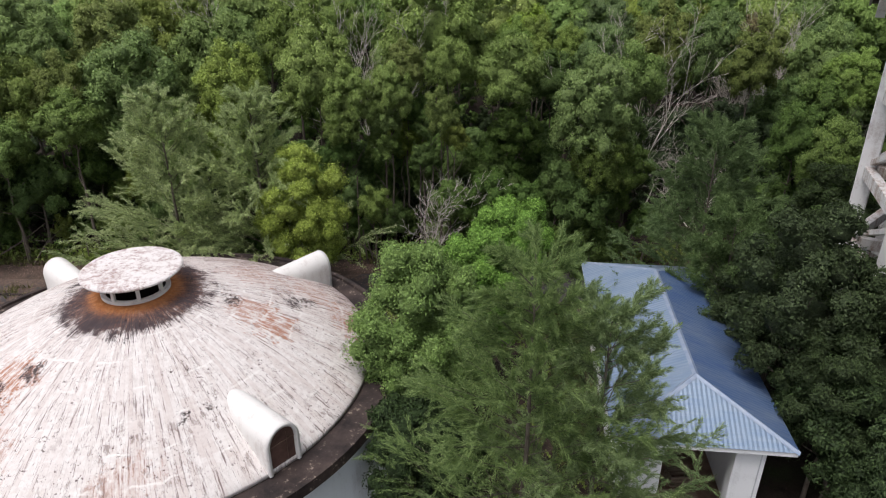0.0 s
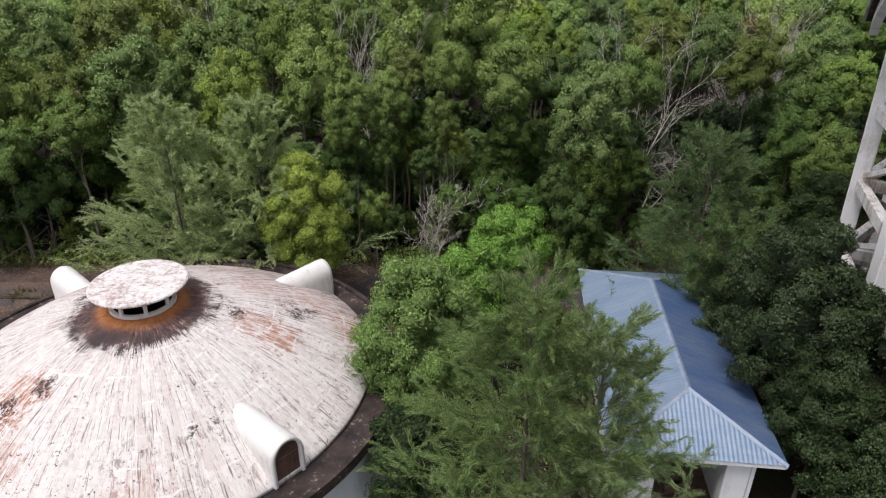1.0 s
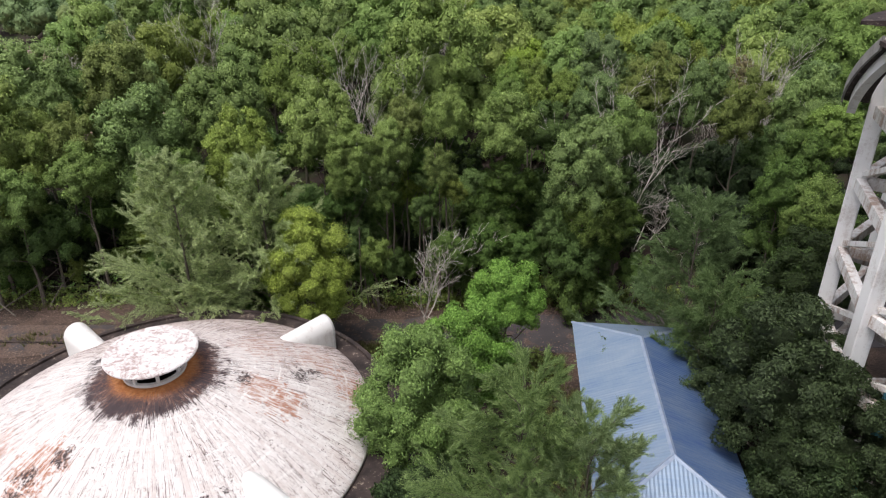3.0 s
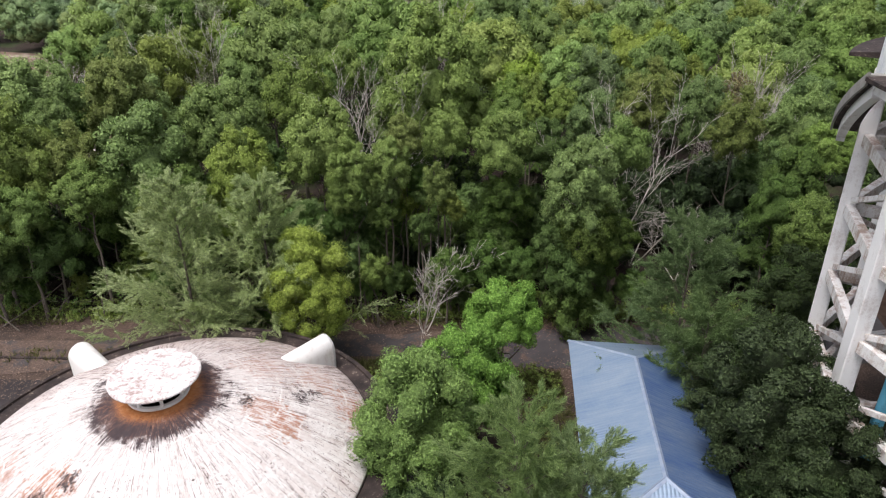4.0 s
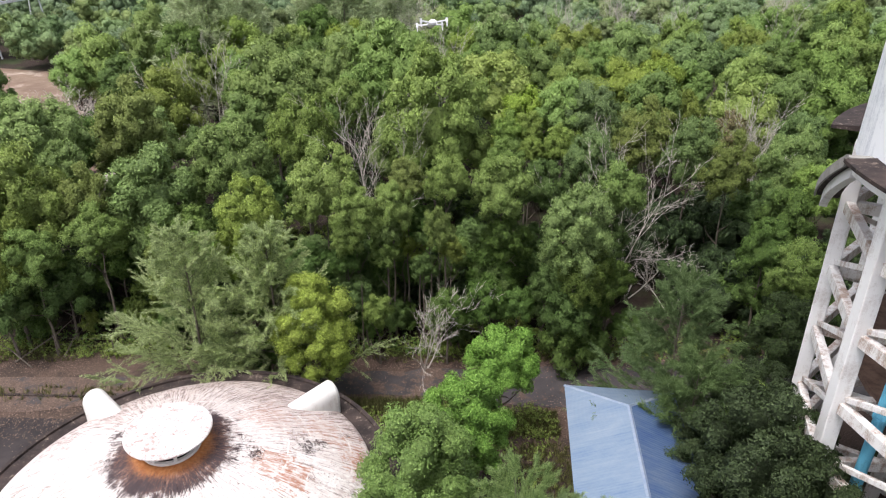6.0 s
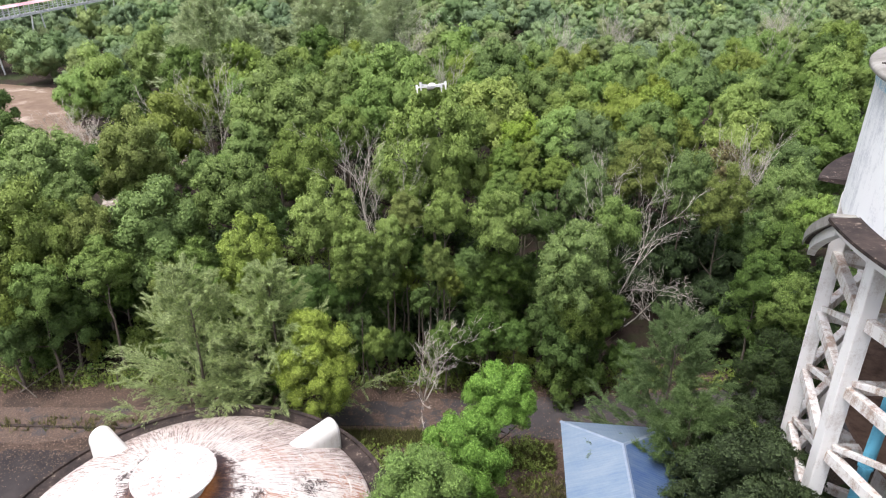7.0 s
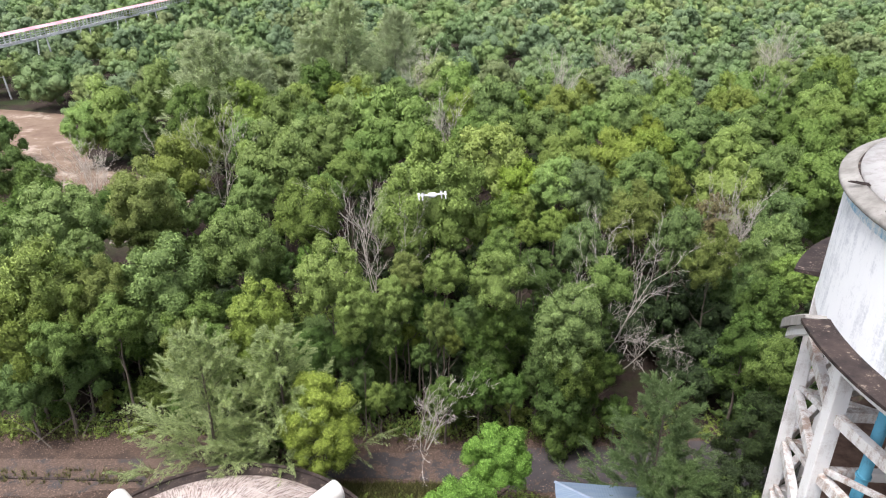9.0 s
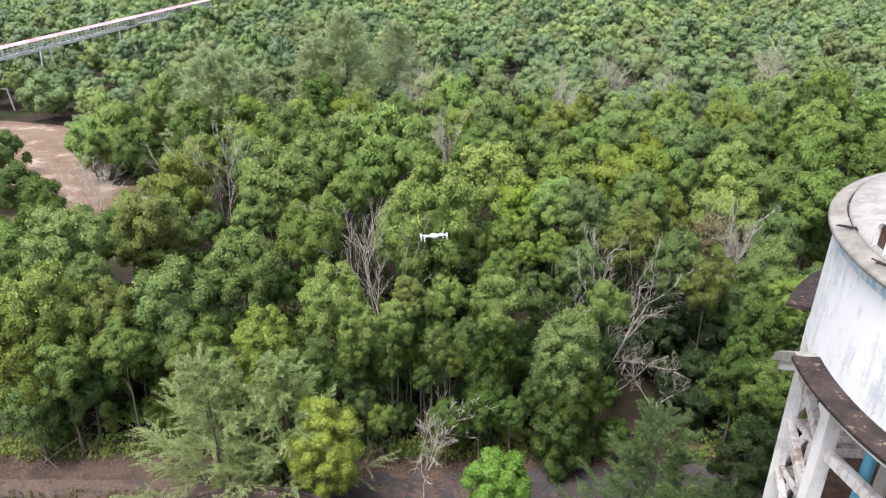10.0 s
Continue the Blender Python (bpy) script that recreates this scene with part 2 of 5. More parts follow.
def blot(x, y, size, ragged=0.9):
    """A ragged patch round a place on the shell, 1 inside and 0 outside."""
    d = n.node("VectorMath", Vector=c.outputs["Object"])
    d.operation = "SUBTRACT"
    d.inputs[1].default_value = (x, y, dome_z(math.hypot(x, y)))
    ln = n.t.nodes.new("ShaderNodeVectorMath")
    ln.operation = "LENGTH"
    n.t.links.new(d.outputs[0], ln.inputs[0])
    q = n.math("ADD", n.math("DIVIDE", ln.outputs["Value"], size), n.math("MULTIPLY_ADD", n.noise(3.6, 8, 0.82), 6.4 * ragged, -3.1 * ragged))
    return n.ramp(n.math("MULTIPLY", q, 0.5), (0.38, 1.0), (0.46, 0.0))


dirt = n.math("ADD", n.math("MULTIPLY", streak, n.math("ADD", fine, 0.42)), n.math("MULTIPLY", far_side, 0.075))
col = n.mix(n.ramp(dirt, (0.525, 0.0), (0.575, 0.85)), col, (0.16, 0.115, 0.105))
specks = n.ramp(n.noise(8.0, 6, 0.75, n.coords((1, 1, 1))), (0.60, 0.0), (0.62, 1.0))
col = n.mix(n.math("MULTIPLY", specks, n.ramp(n.noise(0.8, 4), (0.42, 0.0), (0.54, 1.0))), col, (0.10, 0.07, 0.065))
for bx, by, bs, amount in ((-2.5, -3.6, 1.0, 0.9), (-2.9, -4.3, 0.9, 0.9), (-1.9, -3.5, 0.6, 0.7), (-4.6, -2.4, 0.9, 0.6), (3.7, -0.1, 0.9, 0.75), (4.4, -0.4, 0.8, 0.85), (6.5, 2.1, 1.1, 0.7), (6.8, 1.3, 0.8, 0.62), (5.0, 2.9, 1.2, 0.5), (2.9, 2.6, 1.2, 0.45), (-2.0, -5.6, 0.9, 0.5), (1.8, -6.3, 0.9, 0.35)):
    col = n.mix(n.math("MULTIPLY", blot(bx, by, bs), n.ramp(n.math("ADD", n.math("MULTIPLY", streak, 0.5), n.math("MULTIPLY", dash, 0.5)), (0.46, 0.05 * amount), (0.53, amount))), col, (0.40, 0.180, 0.110))
for bx, by, bs in ((3.0, 0.15, 0.30), (4.77, 1.35, 0.46), (5.1, 1.8, 0.3), (-2.7, -3.9, 0.42), (-1.7, -3.4, 0.36), (-3.0, -4.4, 0.35), (2.85, -4.5, 0.18), (3.45, -4.1, 0.14), (-1.9, 1.9, 0.5), (-2.6, 0.9, 0.4)):
    col = n.mix(n.math("MULTIPLY", blot(bx, by, bs, 1.2), n.ramp(n.noise(9, 6, 0.7), (0.42, 0.1), (0.52, 0.97))), col, (0.060, 0.045, 0.045))
# lime lines left where the rings of boards meet
for rr in (2.55, 3.25, 4.15, 5.1, 5.9, 6.6):
    wob = n.math("ADD", rad, n.math("MULTIPLY_ADD", patch, 0.7, -0.35))
    line = n.ramp(n.math("ABSOLUTE", n.math("SUBTRACT", wob, rr)), (0.012, 1.0), (0.042, 0.0))
    col = n.mix(n.math("MULTIPLY", line, n.ramp(n.noise(1.6, 4), (0.46, 0.0), (0.60, 0.65))), col, (0.86, 0.84, 0.82))
# soot-dark and rusty stain round the lantern
edge = n.math("ADD", rad, n.math("ADD", n.math("MULTIPLY_ADD", streak, 2.6, -1.3), n.math("MULTIPLY_ADD", n.noise(1.3, 8, 0.7), 2.6, -1.2)))
edge10 = n.math("MULTIPLY", edge, 0.1)
dark = n.ramp(edge10, (0.232, 1.0), (0.248, 0.0))
soot = n.ramp(n.math("ADD", n.math("MULTIPLY", fine, 0.45), n.math("ADD", n.math("MULTIPLY", streak, 0.30), n.math("MULTIPLY", n.noise(1.3, 6, 0.7), 0.30))), (0.50, (0.024, 0.013, 0.018)), (0.55, (0.060, 0.032, 0.034)), (0.585, (0.24, 0.105, 0.058)), (0.64, (0.46, 0.33, 0.27)))
col = n.mix(n.math("MULTIPLY", dark, 0.95), col, soot)
edge_r = n.math("MULTIPLY", n.math("ADD", rad, n.math("MULTIPLY_ADD", fine, 1.7, -0.85)), 0.1)
col = n.mix(n.ramp(edge_r, (0.122, 1.0), (0.158, 0.0)), col, n.ramp(grain, (0.35, (0.42, 0.135, 0.035)), (0.65, (0.66, 0.30, 0.12))))
joint = n.ramp(n.math("ABSOLUTE", n.math("SUBTRACT", n.math("FRACT", au), 0.5)), (0.40, 1.0), (0.5, 0.0))
n.bump(n.math("ADD", n.math("MULTIPLY", joint, 0.6), n.math("ADD", board, grain)), 0.45, 0.02)
M_DOME = n.done(n.mix(1.0, col, (0.89, 0.885, 0.87), "MULTIPLY"), 0.85, 0, 0.2)


def painted(name, base, stain, amount=0.5, scale=1.0, rough=0.7, lo=0.52):
    n = Nodes(name)
    run = n.noise(1.6 * scale, 8, 0.7, n.coords((1.6, 1.6, 0.22)))
    blot = n.noise(0.8 * scale, 7, 0.68)
    fine = n.noise(14 * scale, 6, 0.7)
    f = n.math("MULTIPLY", n.math("ADD", run, blot), n.math("MULTIPLY_ADD", fine, 0.6, 0.7))
    col = n.mix(n.ramp(n.math("MULTIPLY", f, 0.5), (lo, 0.0), (lo + 0.12, amount)), base, stain)
    n.bump(fine, 0.25, 0.01)
    return n.done(n.mix(0.25, col, n.ramp(fine, (0.3, 0.42), (0.7, 0.62)), "OVERLAY"), rough, 0, 0.25)


M_WHITE = painted("white_lime_paint", (0.84, 0.83, 0.82), (0.398, 0.328, 0.288), 0.5, 1.0, 0.7, 0.50)
M_WHITE_DOME = painted("chalky_white_render", (0.704, 0.686, 0.660), (0.440, 0.370, 0.334), 0.5)
M_DISC = painted("speckled_white_slab", (0.669, 0.634, 0.616), (0.299, 0.202, 0.185), 0.95, 3.0, 0.7, 0.475)
M_TANK = painted("white_tank_paint", (0.809, 0.829, 0.848), (0.482, 0.511, 0.559), 0.8, 0.8, 0.7, 0.485)
M_TANK_ROOF = painted("streaky_grey_white_render", (0.35, 0.345, 0.34), (0.21, 0.195, 0.185), 0.8, 0.5, 0.75, 0.46)
M_CLEAN_WHITE = painted("clean_white_wall_paint", (0.86, 0.87, 0.88), (0.60, 0.60, 0.60), 0.4, 1.2, 0.6, 0.54)
M_BEAM = painted("stained_white_beam", (0.772, 0.752, 0.733), (0.327, 0.218, 0.158), 0.85, 1.4, 0.7, 0.47)
M_BLUE_EDGE = painted("flaking_blue_paint", (0.300, 0.540, 0.720), (0.820, 0.840, 0.850), 1.0, 1.6, 0.7, 0.44)
M_PIPE = painted("blue_pipe_paint", (0.12, 0.40, 0.56), (0.06, 0.17, 0.24), 0.7, 2.0, 0.5)
M_WALL_BLUE = painted("pale_blue_white_wall", (0.70, 0.74, 0.78), (0.45, 0.46, 0.47), 0.6)

n = Nodes("mouldy_dark_concrete")
f1 = n.noise(1.1, 8, 0.7)
f2 = n.noise(9, 6, 0.7)
n.bump(f2, 0.4, 0.01)
M_MOULD = n.done(n.mix(n.ramp(n.math("ADD", n.math("MULTIPLY", f2, 0.5), n.math("MULTIPLY", n.noise(2.2, 6, 0.75), 0.5)), (0.56, 0.0), (0.62, 0.75)), n.ramp(f1, (0.35, (0.016, 0.012, 0.012)), (0.68, (0.070, 0.050, 0.044))), (0.30, 0.245, 0.20)), 0.8)

n = Nodes("lichen_grey_concrete")
f1 = n.noise(0.9, 8, 0.7)
f2 = n.noise(8, 6, 0.7)
n.bump(f2, 0.4, 0.01)
M_GREY = n.done(n.mix(n.ramp(f2, (0.58, 0.0), (0.72, 0.6)), n.ramp(f1, (0.35, (0.19, 0.18, 0.165)), (0.65, (0.35, 0.338, 0.315))), (0.12, 0.10, 0.09)), 0.85)

n = Nodes("brown_concrete")
f1 = n.noise(2.0, 7, 0.7)
M_BROWN = n.done(n.ramp(f1, (0.3, (0.085, 0.050, 0.038)), (0.7, (0.24, 0.155, 0.115))), 0.9)

def roof_sheet(name, deep, mid, pale):
    n = Nodes(name)
    f1 = n.math("ADD", n.math("MULTIPLY", n.noise(0.8, 7, 0.78, n.coords((0.5, 1.2, 0.5))), 0.6), n.math("MULTIPLY", n.noise(2.6, 6, 0.75, n.coords((0.25, 3.0, 0.25))), 0.4))
    f2 = n.noise(5, 7, 0.7)
    col = n.ramp(f1, (0.30, deep), (0.46, mid), (0.66, pale))
    n.bump(f2, 0.1, 0.01)
    return n.done(n.mix(n.ramp(f2, (0.60, 0.0), (0.80, 0.55)), col, (0.20, 0.20, 0.22)), 0.45, 0.2, 0.4)


M_ROOF = roof_sheet("faded_blue_roof_sheet", (0.110, 0.175, 0.300), (0.172, 0.238, 0.330), (0.250, 0.306, 0.372))
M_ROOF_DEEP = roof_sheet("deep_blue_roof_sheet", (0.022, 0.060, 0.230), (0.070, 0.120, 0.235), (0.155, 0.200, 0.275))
n = Nodes("faded_blue_ridge_cap")
M_RIDGE = n.done(n.ramp(n.noise(3, 6, 0.7), (0.35, (0.20, 0.26, 0.37)), (0.65, (0.30, 0.345, 0.42))), 0.45, 0.25, 0.4)

n = Nodes("dark_void")
M_VOID = n.done(n.ramp(n.noise(1.5), (0.3, (0.015, 0.013, 0.012)), (0.7, (0.04, 0.035, 0.03))), 0.95)
n = Nodes("vent_brown_mesh")
M_VENT = n.done(n.ramp(n.noise(2.5, 6), (0.3, (0.075, 0.040, 0.032)), (0.7, (0.16, 0.09, 0.07))), 0.9)
n = Nodes("pink_red_sheet")
M_REDROOF = n.done(n.ramp(n.noise(0.2, 5), (0.3, (0.50, 0.22, 0.26)), (0.7, (0.74, 0.50, 0.54))), 0.6)
n = Nodes("galvanised_steel")
M_STEEL = n.done(n.ramp(n.noise(0.6, 5), (0.3, (0.48, 0.50, 0.52)), (0.7, (0.70, 0.72, 0.73))), 0.6, 0.1)
n = Nodes("white_plastic")
M_PLASTIC = n.done(n.ramp(n.noise(20, 3), (0.3, (0.70, 0.70, 0.72)), (0.7, (0.82, 0.82, 0.83))), 0.35, 0, 0.5)
n = Nodes("grey_plastic")
M_DARKPLASTIC = n.done(n.ramp(n.noise(20, 3), (0.3, (0.05, 0.05, 0.055)), (0.7, (0.10, 0.10, 0.11))), 0.4, 0, 0.5)
n = Nodes("weathered_timber")
M_TIMBER = n.done(n.ramp(n.noise(6, 7, 0.65, n.coords((0.3, 3, 3))), (0.3, (0.12, 0.085, 0.06)), (0.7, (0.30, 0.235, 0.18))), 0.85)


# ---------------------------------------------------------------- geometry helpers
class Geo:
    """Vertices and faces gathered into one mesh."""

    def __init__(self):
        self.v, self.f = [], []

    def add(self, verts, faces):
        o = len(self.v)
        self.v += [tuple(p) for p in verts]
        self.f += [tuple(o + i for i in q) for q in faces]
        return self

    def hexa(self, p):
        """Eight corners: four below and four above, both anticlockwise from above."""
        return self.add(p, [(3, 2, 1, 0), (4, 5, 6, 7), (0, 1, 5, 4), (1, 2, 6, 5), (2, 3, 7, 6), (3, 0, 4, 7)])

    def box(self, c, s, m=None, bevel=0.0):
        x, y, z = (a / 2 for a in s)
        if bevel <= 0:
            p = [Vector(q) for q in ((-x, -y, -z), (x, -y, -z), (x, y, -z), (-x, y, -z), (-x, -y, z), (x, -y, z), (x, y, z), (-x, y, z))]
            p = [(m @ q if m else q) + Vector(c) for q in p]
            return self.hexa(p)
        b = bevel
        ring = [(-x + b, -y), (x - b, -y), (x, -y + b), (x, y - b), (x - b, y), (-x + b, y), (-x, y - b), (-x, -y + b)]
        inner = [(px * (1 - b / x), py * (1 - b / y)) for px, py in ring]
        lev = [(inner, -z), (ring, -z + b), (ring, z - b), (inner, z)]
        p = [(m @ Vector((a, e, h)) if m else Vector((a, e, h))) + Vector(c) for r, h in lev for a, e in r]
        f = [tuple(reversed(range(8))), tuple(range(24, 32))]
        f += [(8 * k + i, 8 * k + (i + 1) % 8, 8 * k + 8 + (i + 1) % 8, 8 * k + 8 + i) for k in range(3) for i in range(8)]
        return self.add(p, f)

    def bar(self, a, b, w, h, up=(0, 0, 1), bevel=0.0):
        """A straight bar from a to b, w wide and h deep."""
        a, b = Vector(a), Vector(b)
        d = (b - a).normalized()
        s = d.cross(Vector(up))
        s = s.normalized() if s.length > 1e-5 else Vector((1, 0, 0))
        u = s.cross(d)
        m = Matrix((s, d, u)).transposed()
        return self.box((a + b) / 2, (w, (b - a).length, h), m, bevel)

    def tube(self, a, b, r0, r1, n=6, caps=True):
        a, b = Vector(a), Vector(b)
        d = (b - a).normalized()
        s = d.cross(Vector((0.3, 0.1, 1)))
        s = s.normalized() if s.length > 1e-4 else Vector((1, 0, 0))
        u = s.cross(d)
        p = [c + (s * math.cos(k * math.tau / n) + u * math.sin(k * math.tau / n)) * r for c, r in ((a, r0), (b, r1)) for k in range(n)]
        f = [(k, k + n, (k + 1) % n + n, (k + 1) % n) for k in range(n)]
        if caps:
            f += [tuple(range(n)), tuple(reversed(range(n, 2 * n)))]
        return self.add(p, f)

    def turn(self, profile, n=96, a0=0.0, a1=math.tau, closed=False):
        """A profile of (r, z) turned round z; closed joins its last point to its first."""
        full = abs(a1 - a0 - math.tau) < 1e-6
        steps = n if full else n + 1
        p = [(r * math.cos(a0 + (a1 - a0) * k / n), r * math.sin(a0 + (a1 - a0) * k / n), z) for k in range(steps) for r, z in profile]
        q, f = len(profile), []
        for k in range(n):
            k2 = (k + 1) % steps
            for i in range(q if closed else q - 1):
                j = (i + 1) % q
                f.append((k * q + i, k2 * q + i, k2 * q + j, k * q + j))
        if closed and not full:
            f += [tuple(range(q)), tuple(reversed(range(n * q, n * q + q)))]
        return self.add(p, f)

    def mesh(self, name, mat, smooth=False):
        me = bpy.data.meshes.new(name)
        me.from_pydata([tuple(q) for q in self.v], [], self.f)
        if mat:
            me.materials.append(mat)
        if smooth:
            me.polygons.foreach_set("use_smooth", [True] * len(me.polygons))
        me.update()
        return me


def part(name, geo, material, parent=None, label="", smooth=False):
    me = geo.mesh(name, material, smooth) if isinstance(geo, Geo) else geo
    ob = new(name, me)
    if parent:
        ob.parent = parent
    return tagged(ob, label)


def thing(name, m, label, category, group="", kind=""):
    ob = new(name)
    ob.empty_display_size = 0.2
    ob.matrix_world = m
    return tagged(ob, label, category, group, kind)


def quad_mesh(name, pts, mat):
    """pts: array (n, corners, 3) of loose faces."""
    k, q = np.shape(pts)[:2]
    me = bpy.data.meshes.new(name)
    me.vertices.add(q * k)
    me.vertices.foreach_set("co", np.asarray(pts, np.float32).ravel())
    me.loops.add(q * k)
    me.loops.foreach_set("vertex_index", np.arange(q * k, dtype=np.int32))
    me.polygons.add(k)
    me.polygons.foreach_set("loop_start", np.arange(0, q * k, q, dtype=np.int32))
    me.materials.append(mat)
    me.update(calc_edges=True)
    return me


def unit(v):
    return v / np.maximum(np.linalg.norm(v, axis=-1, keepdims=True), 1e-6)


# ---------------------------------------------------------------- ground, road
def ground_height(x, y):
    return 0.0


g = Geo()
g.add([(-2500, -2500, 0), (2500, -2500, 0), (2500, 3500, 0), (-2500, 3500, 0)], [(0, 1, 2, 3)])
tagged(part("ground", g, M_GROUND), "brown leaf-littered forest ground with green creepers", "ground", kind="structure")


def strip(name, left, right, z, mat, label, category, seed=0, wob=0.25):
    """A low slab between two ragged lines of plan points."""
    rng = np.random.default_rng(seed)
    g = Geo()
    k = 40

    def along(pts):
        pts = np.array(pts, float)
        s = np.linspace(0, len(pts) - 1, k)
        return np.stack([np.interp(s, range(len(pts)), pts[:, i]) for i in (0, 1)], 1)

    a, b = along(left), along(right)
    a += rng.normal(0, wob, a.shape)
    b += rng.normal(0, wob, b.shape)
    v = [(*p, z) for p in a] + [(*p, z) for p in b] + [(*p, -0.05) for p in a] + [(*p, -0.05) for p in b]
    f = []
    for i in range(k - 1):
        f += [(i + 1, i, k + i, k + i + 1), (i, i + 1, 2 * k + i + 1, 2 * k + i), (k + i + 1, k + i, 3 * k + i, 3 * k + i + 1)]
    f += [(0, 2 * k, 3 * k, k), (k - 1, 2 * k - 1, 4 * k - 1, 3 * k - 1)]
    g.add(v, f)
    return tagged(part(name, g, mat), label, category, kind="structure")


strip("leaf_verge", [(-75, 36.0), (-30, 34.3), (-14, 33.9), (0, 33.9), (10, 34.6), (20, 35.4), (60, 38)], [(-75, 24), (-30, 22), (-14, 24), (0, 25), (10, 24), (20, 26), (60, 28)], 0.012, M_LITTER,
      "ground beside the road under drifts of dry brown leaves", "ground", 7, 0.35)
strip("road", [(-70, 33.5), (-24, 31.4), (-5, 32.1), (4, 32.5), (9, 32.8), (20, 33.6), (60, 36)],
      [(-70, 30.2), (-24, 28.6), (-5, 30.2), (4, 29.2), (9, 28.7), (20, 29.2), (60, 31)], 0.03, M_ASPHALT,
      "worn dark asphalt service road strewn with brown leaves", "road", 1, 0.12)
strip("pavement_1", [(-25.5, 10), (-24.8, 20), (-23.5, 28.0)], [(-15, 8), (-17.5, 20), (-15.2, 27.8)], 0.02, M_TAR,
      "dark broken asphalt apron beside the dome", "pavement", 2, 0.15)
kerb_line = thing("kerb", pose(0, 0, 0), "low mossy concrete kerb along the leaf-covered road", "kerb", kind="structure")
for k in range(12):
    part("kerb_stone", Geo().box((-29.0 + k * 1.0, 30.05 - 0.03 * k, 0.05), (0.96, 0.16, 0.14), None, 0.02), M_MOULD, kerb_line)
DOME = Vector((-9.96, 19.05, 0.0))
g = Geo()
g.turn([(8.6, 0.0), (8.6, 0.035), (10.35, 0.035), (10.35, 0.0)], 72)
ring = part("pavement_2", g, M_TAR)
ring.location = DOME
tagged(ring, "dark asphalt path curving round the dome", "pavement", kind="structure")
CLEARING = [(-150, 122), (-110, 120.5), (-82, 118.5), (-63.5, 113.6), (-57.5, 103), (-52, 94), (-47, 88), (-43.2, 84.5), (-38.5, 85), (-33.5, 82), (-30.5, 77), (-30, 73.5), (-31.5, 70.4), (-36.5, 66.5), (-42, 66.5), (-48, 66), (-60, 62), (-80, 60), (-110, 60), (-150, 64)]
g, rc = Geo(), np.random.default_rng(3)
outline = CLEARING
ring = []
for (xa, ya), (xb, yb) in zip(outline, outline[1:]):
    ring += [(xa + (xb - xa) * k / 5 + rc.normal(0, 0.3), ya + (yb - ya) * k / 5 + rc.normal(0, 0.3)) for k in range(5)]
ring.append(outline[-1])
q = len(ring)
g.add([(*p, 0.04) for p in ring] + [(*p, -0.05) for p in ring], [tuple(range(q - 1, -1, -1))] + [(i, (i + 1) % q, q + (i + 1) % q, q + i) for i in range(q)])
tagged(part("sand_clearing_1", g, M_SAND), "open clearing of brown sandy soil with white patches", "ground", kind="structure")
for k, (x, y, r, mat, lab) in enumerate(((-33.0, 64.5, 1.9, M_SAND_WHITE, "small patch of bare white sand"), (-32.2, 77.0, 1.9, M_SAND_WHITE, "small patch of bare white sand"), (-36.8, 52.6, 2.4, M_SAND, "patch of bare brown soil between trees"))):
    g = Geo()
    pts = [(x + r * (1 + 0.25 * math.sin(3 * a + k)) * math.cos(a), y + r * (1.1 + 0.3 * math.sin(2 * a + k)) * math.sin(a)) for a in np.linspace(0, math.tau, 18, endpoint=False)]
    g.add([(*p, 0.05) for p in pts], [tuple(range(18))])
    tagged(part("soil_patch", g, mat), lab, "ground", kind="structure")



# ---------------------------------------------------------------- domed reservoir
RIM_R = 7.42
RIM_Z = dome_z(RIM_R)
dome = thing("domed_reservoir", pose(*DOME), "round concrete reservoir under a stained white board-marked dome", "building")
g = Geo()
g.turn([(1.0, dome_z(1.0) - 0.12)] + [(r, dome_z(r)) for r in np.linspace(1.0, RIM_R, 34)] + [(RIM_R + 0.015, RIM_Z - 0.05), (RIM_R, RIM_Z - 0.16), (RIM_R - 0.5, RIM_Z - 0.16)], 252)
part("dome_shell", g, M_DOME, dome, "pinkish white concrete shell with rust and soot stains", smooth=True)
g = Geo()
g.turn([(RIM_R - 0.4, RIM_Z - 0.16), (8.22, RIM_Z - 0.20), (8.24, RIM_Z - 0.10), (8.42, RIM_Z - 0.10), (8.44, RIM_Z - 0.45), (8.3, RIM_Z - 0.48), (8.3, RIM_Z - 0.6)], 160)
part("gutter_ledge", g, M_MOULD, dome, "dark mouldy gutter ledge")
g = Geo()
g.turn([(8.28, RIM_Z - 0.46), (8.28, 0.35), (8.40, 0.30), (8.40, 0.0)], 160)
part("drum_wall", g, M_WALL_BLUE, dome, "pale white drum wall", smooth=True)
# lantern
LZ = dome_z(1.0)
g = Geo()
g.turn([(0.93, LZ - 0.1), (1.06, LZ - 0.1), (1.06, LZ + 0.10), (0.93, LZ + 0.10)], 72, closed=True)
part("lantern_kerb", g, M_WHITE_DOME, dome, "white ring kerb")
post = Geo().box((0, 0, 0.33), (0.10, 0.12, 0.66), None, 0.012).mesh("lantern_post", M_WHITE_DOME)
for k in range(8):
    p = part("lantern_post", post, None, dome)
    a = radians(-62 + 45 * k)
    p.matrix_local = pose(math.cos(a) * 0.99, math.sin(a) * 0.99, LZ + 0.06, 0, 0, math.degrees(a))
g = Geo()
g.turn([(0.0, LZ + 0.68), (1.50, LZ + 0.68), (1.555, LZ + 0.72), (1.555, LZ + 0.77), (1.50, LZ + 0.81), (0.8, LZ + 0.85), (0.0, LZ + 0.88)], 96)
part("lantern_cap", g, M_DISC, dome, "round speckled white concrete cap slab", smooth=False)
g = Geo()
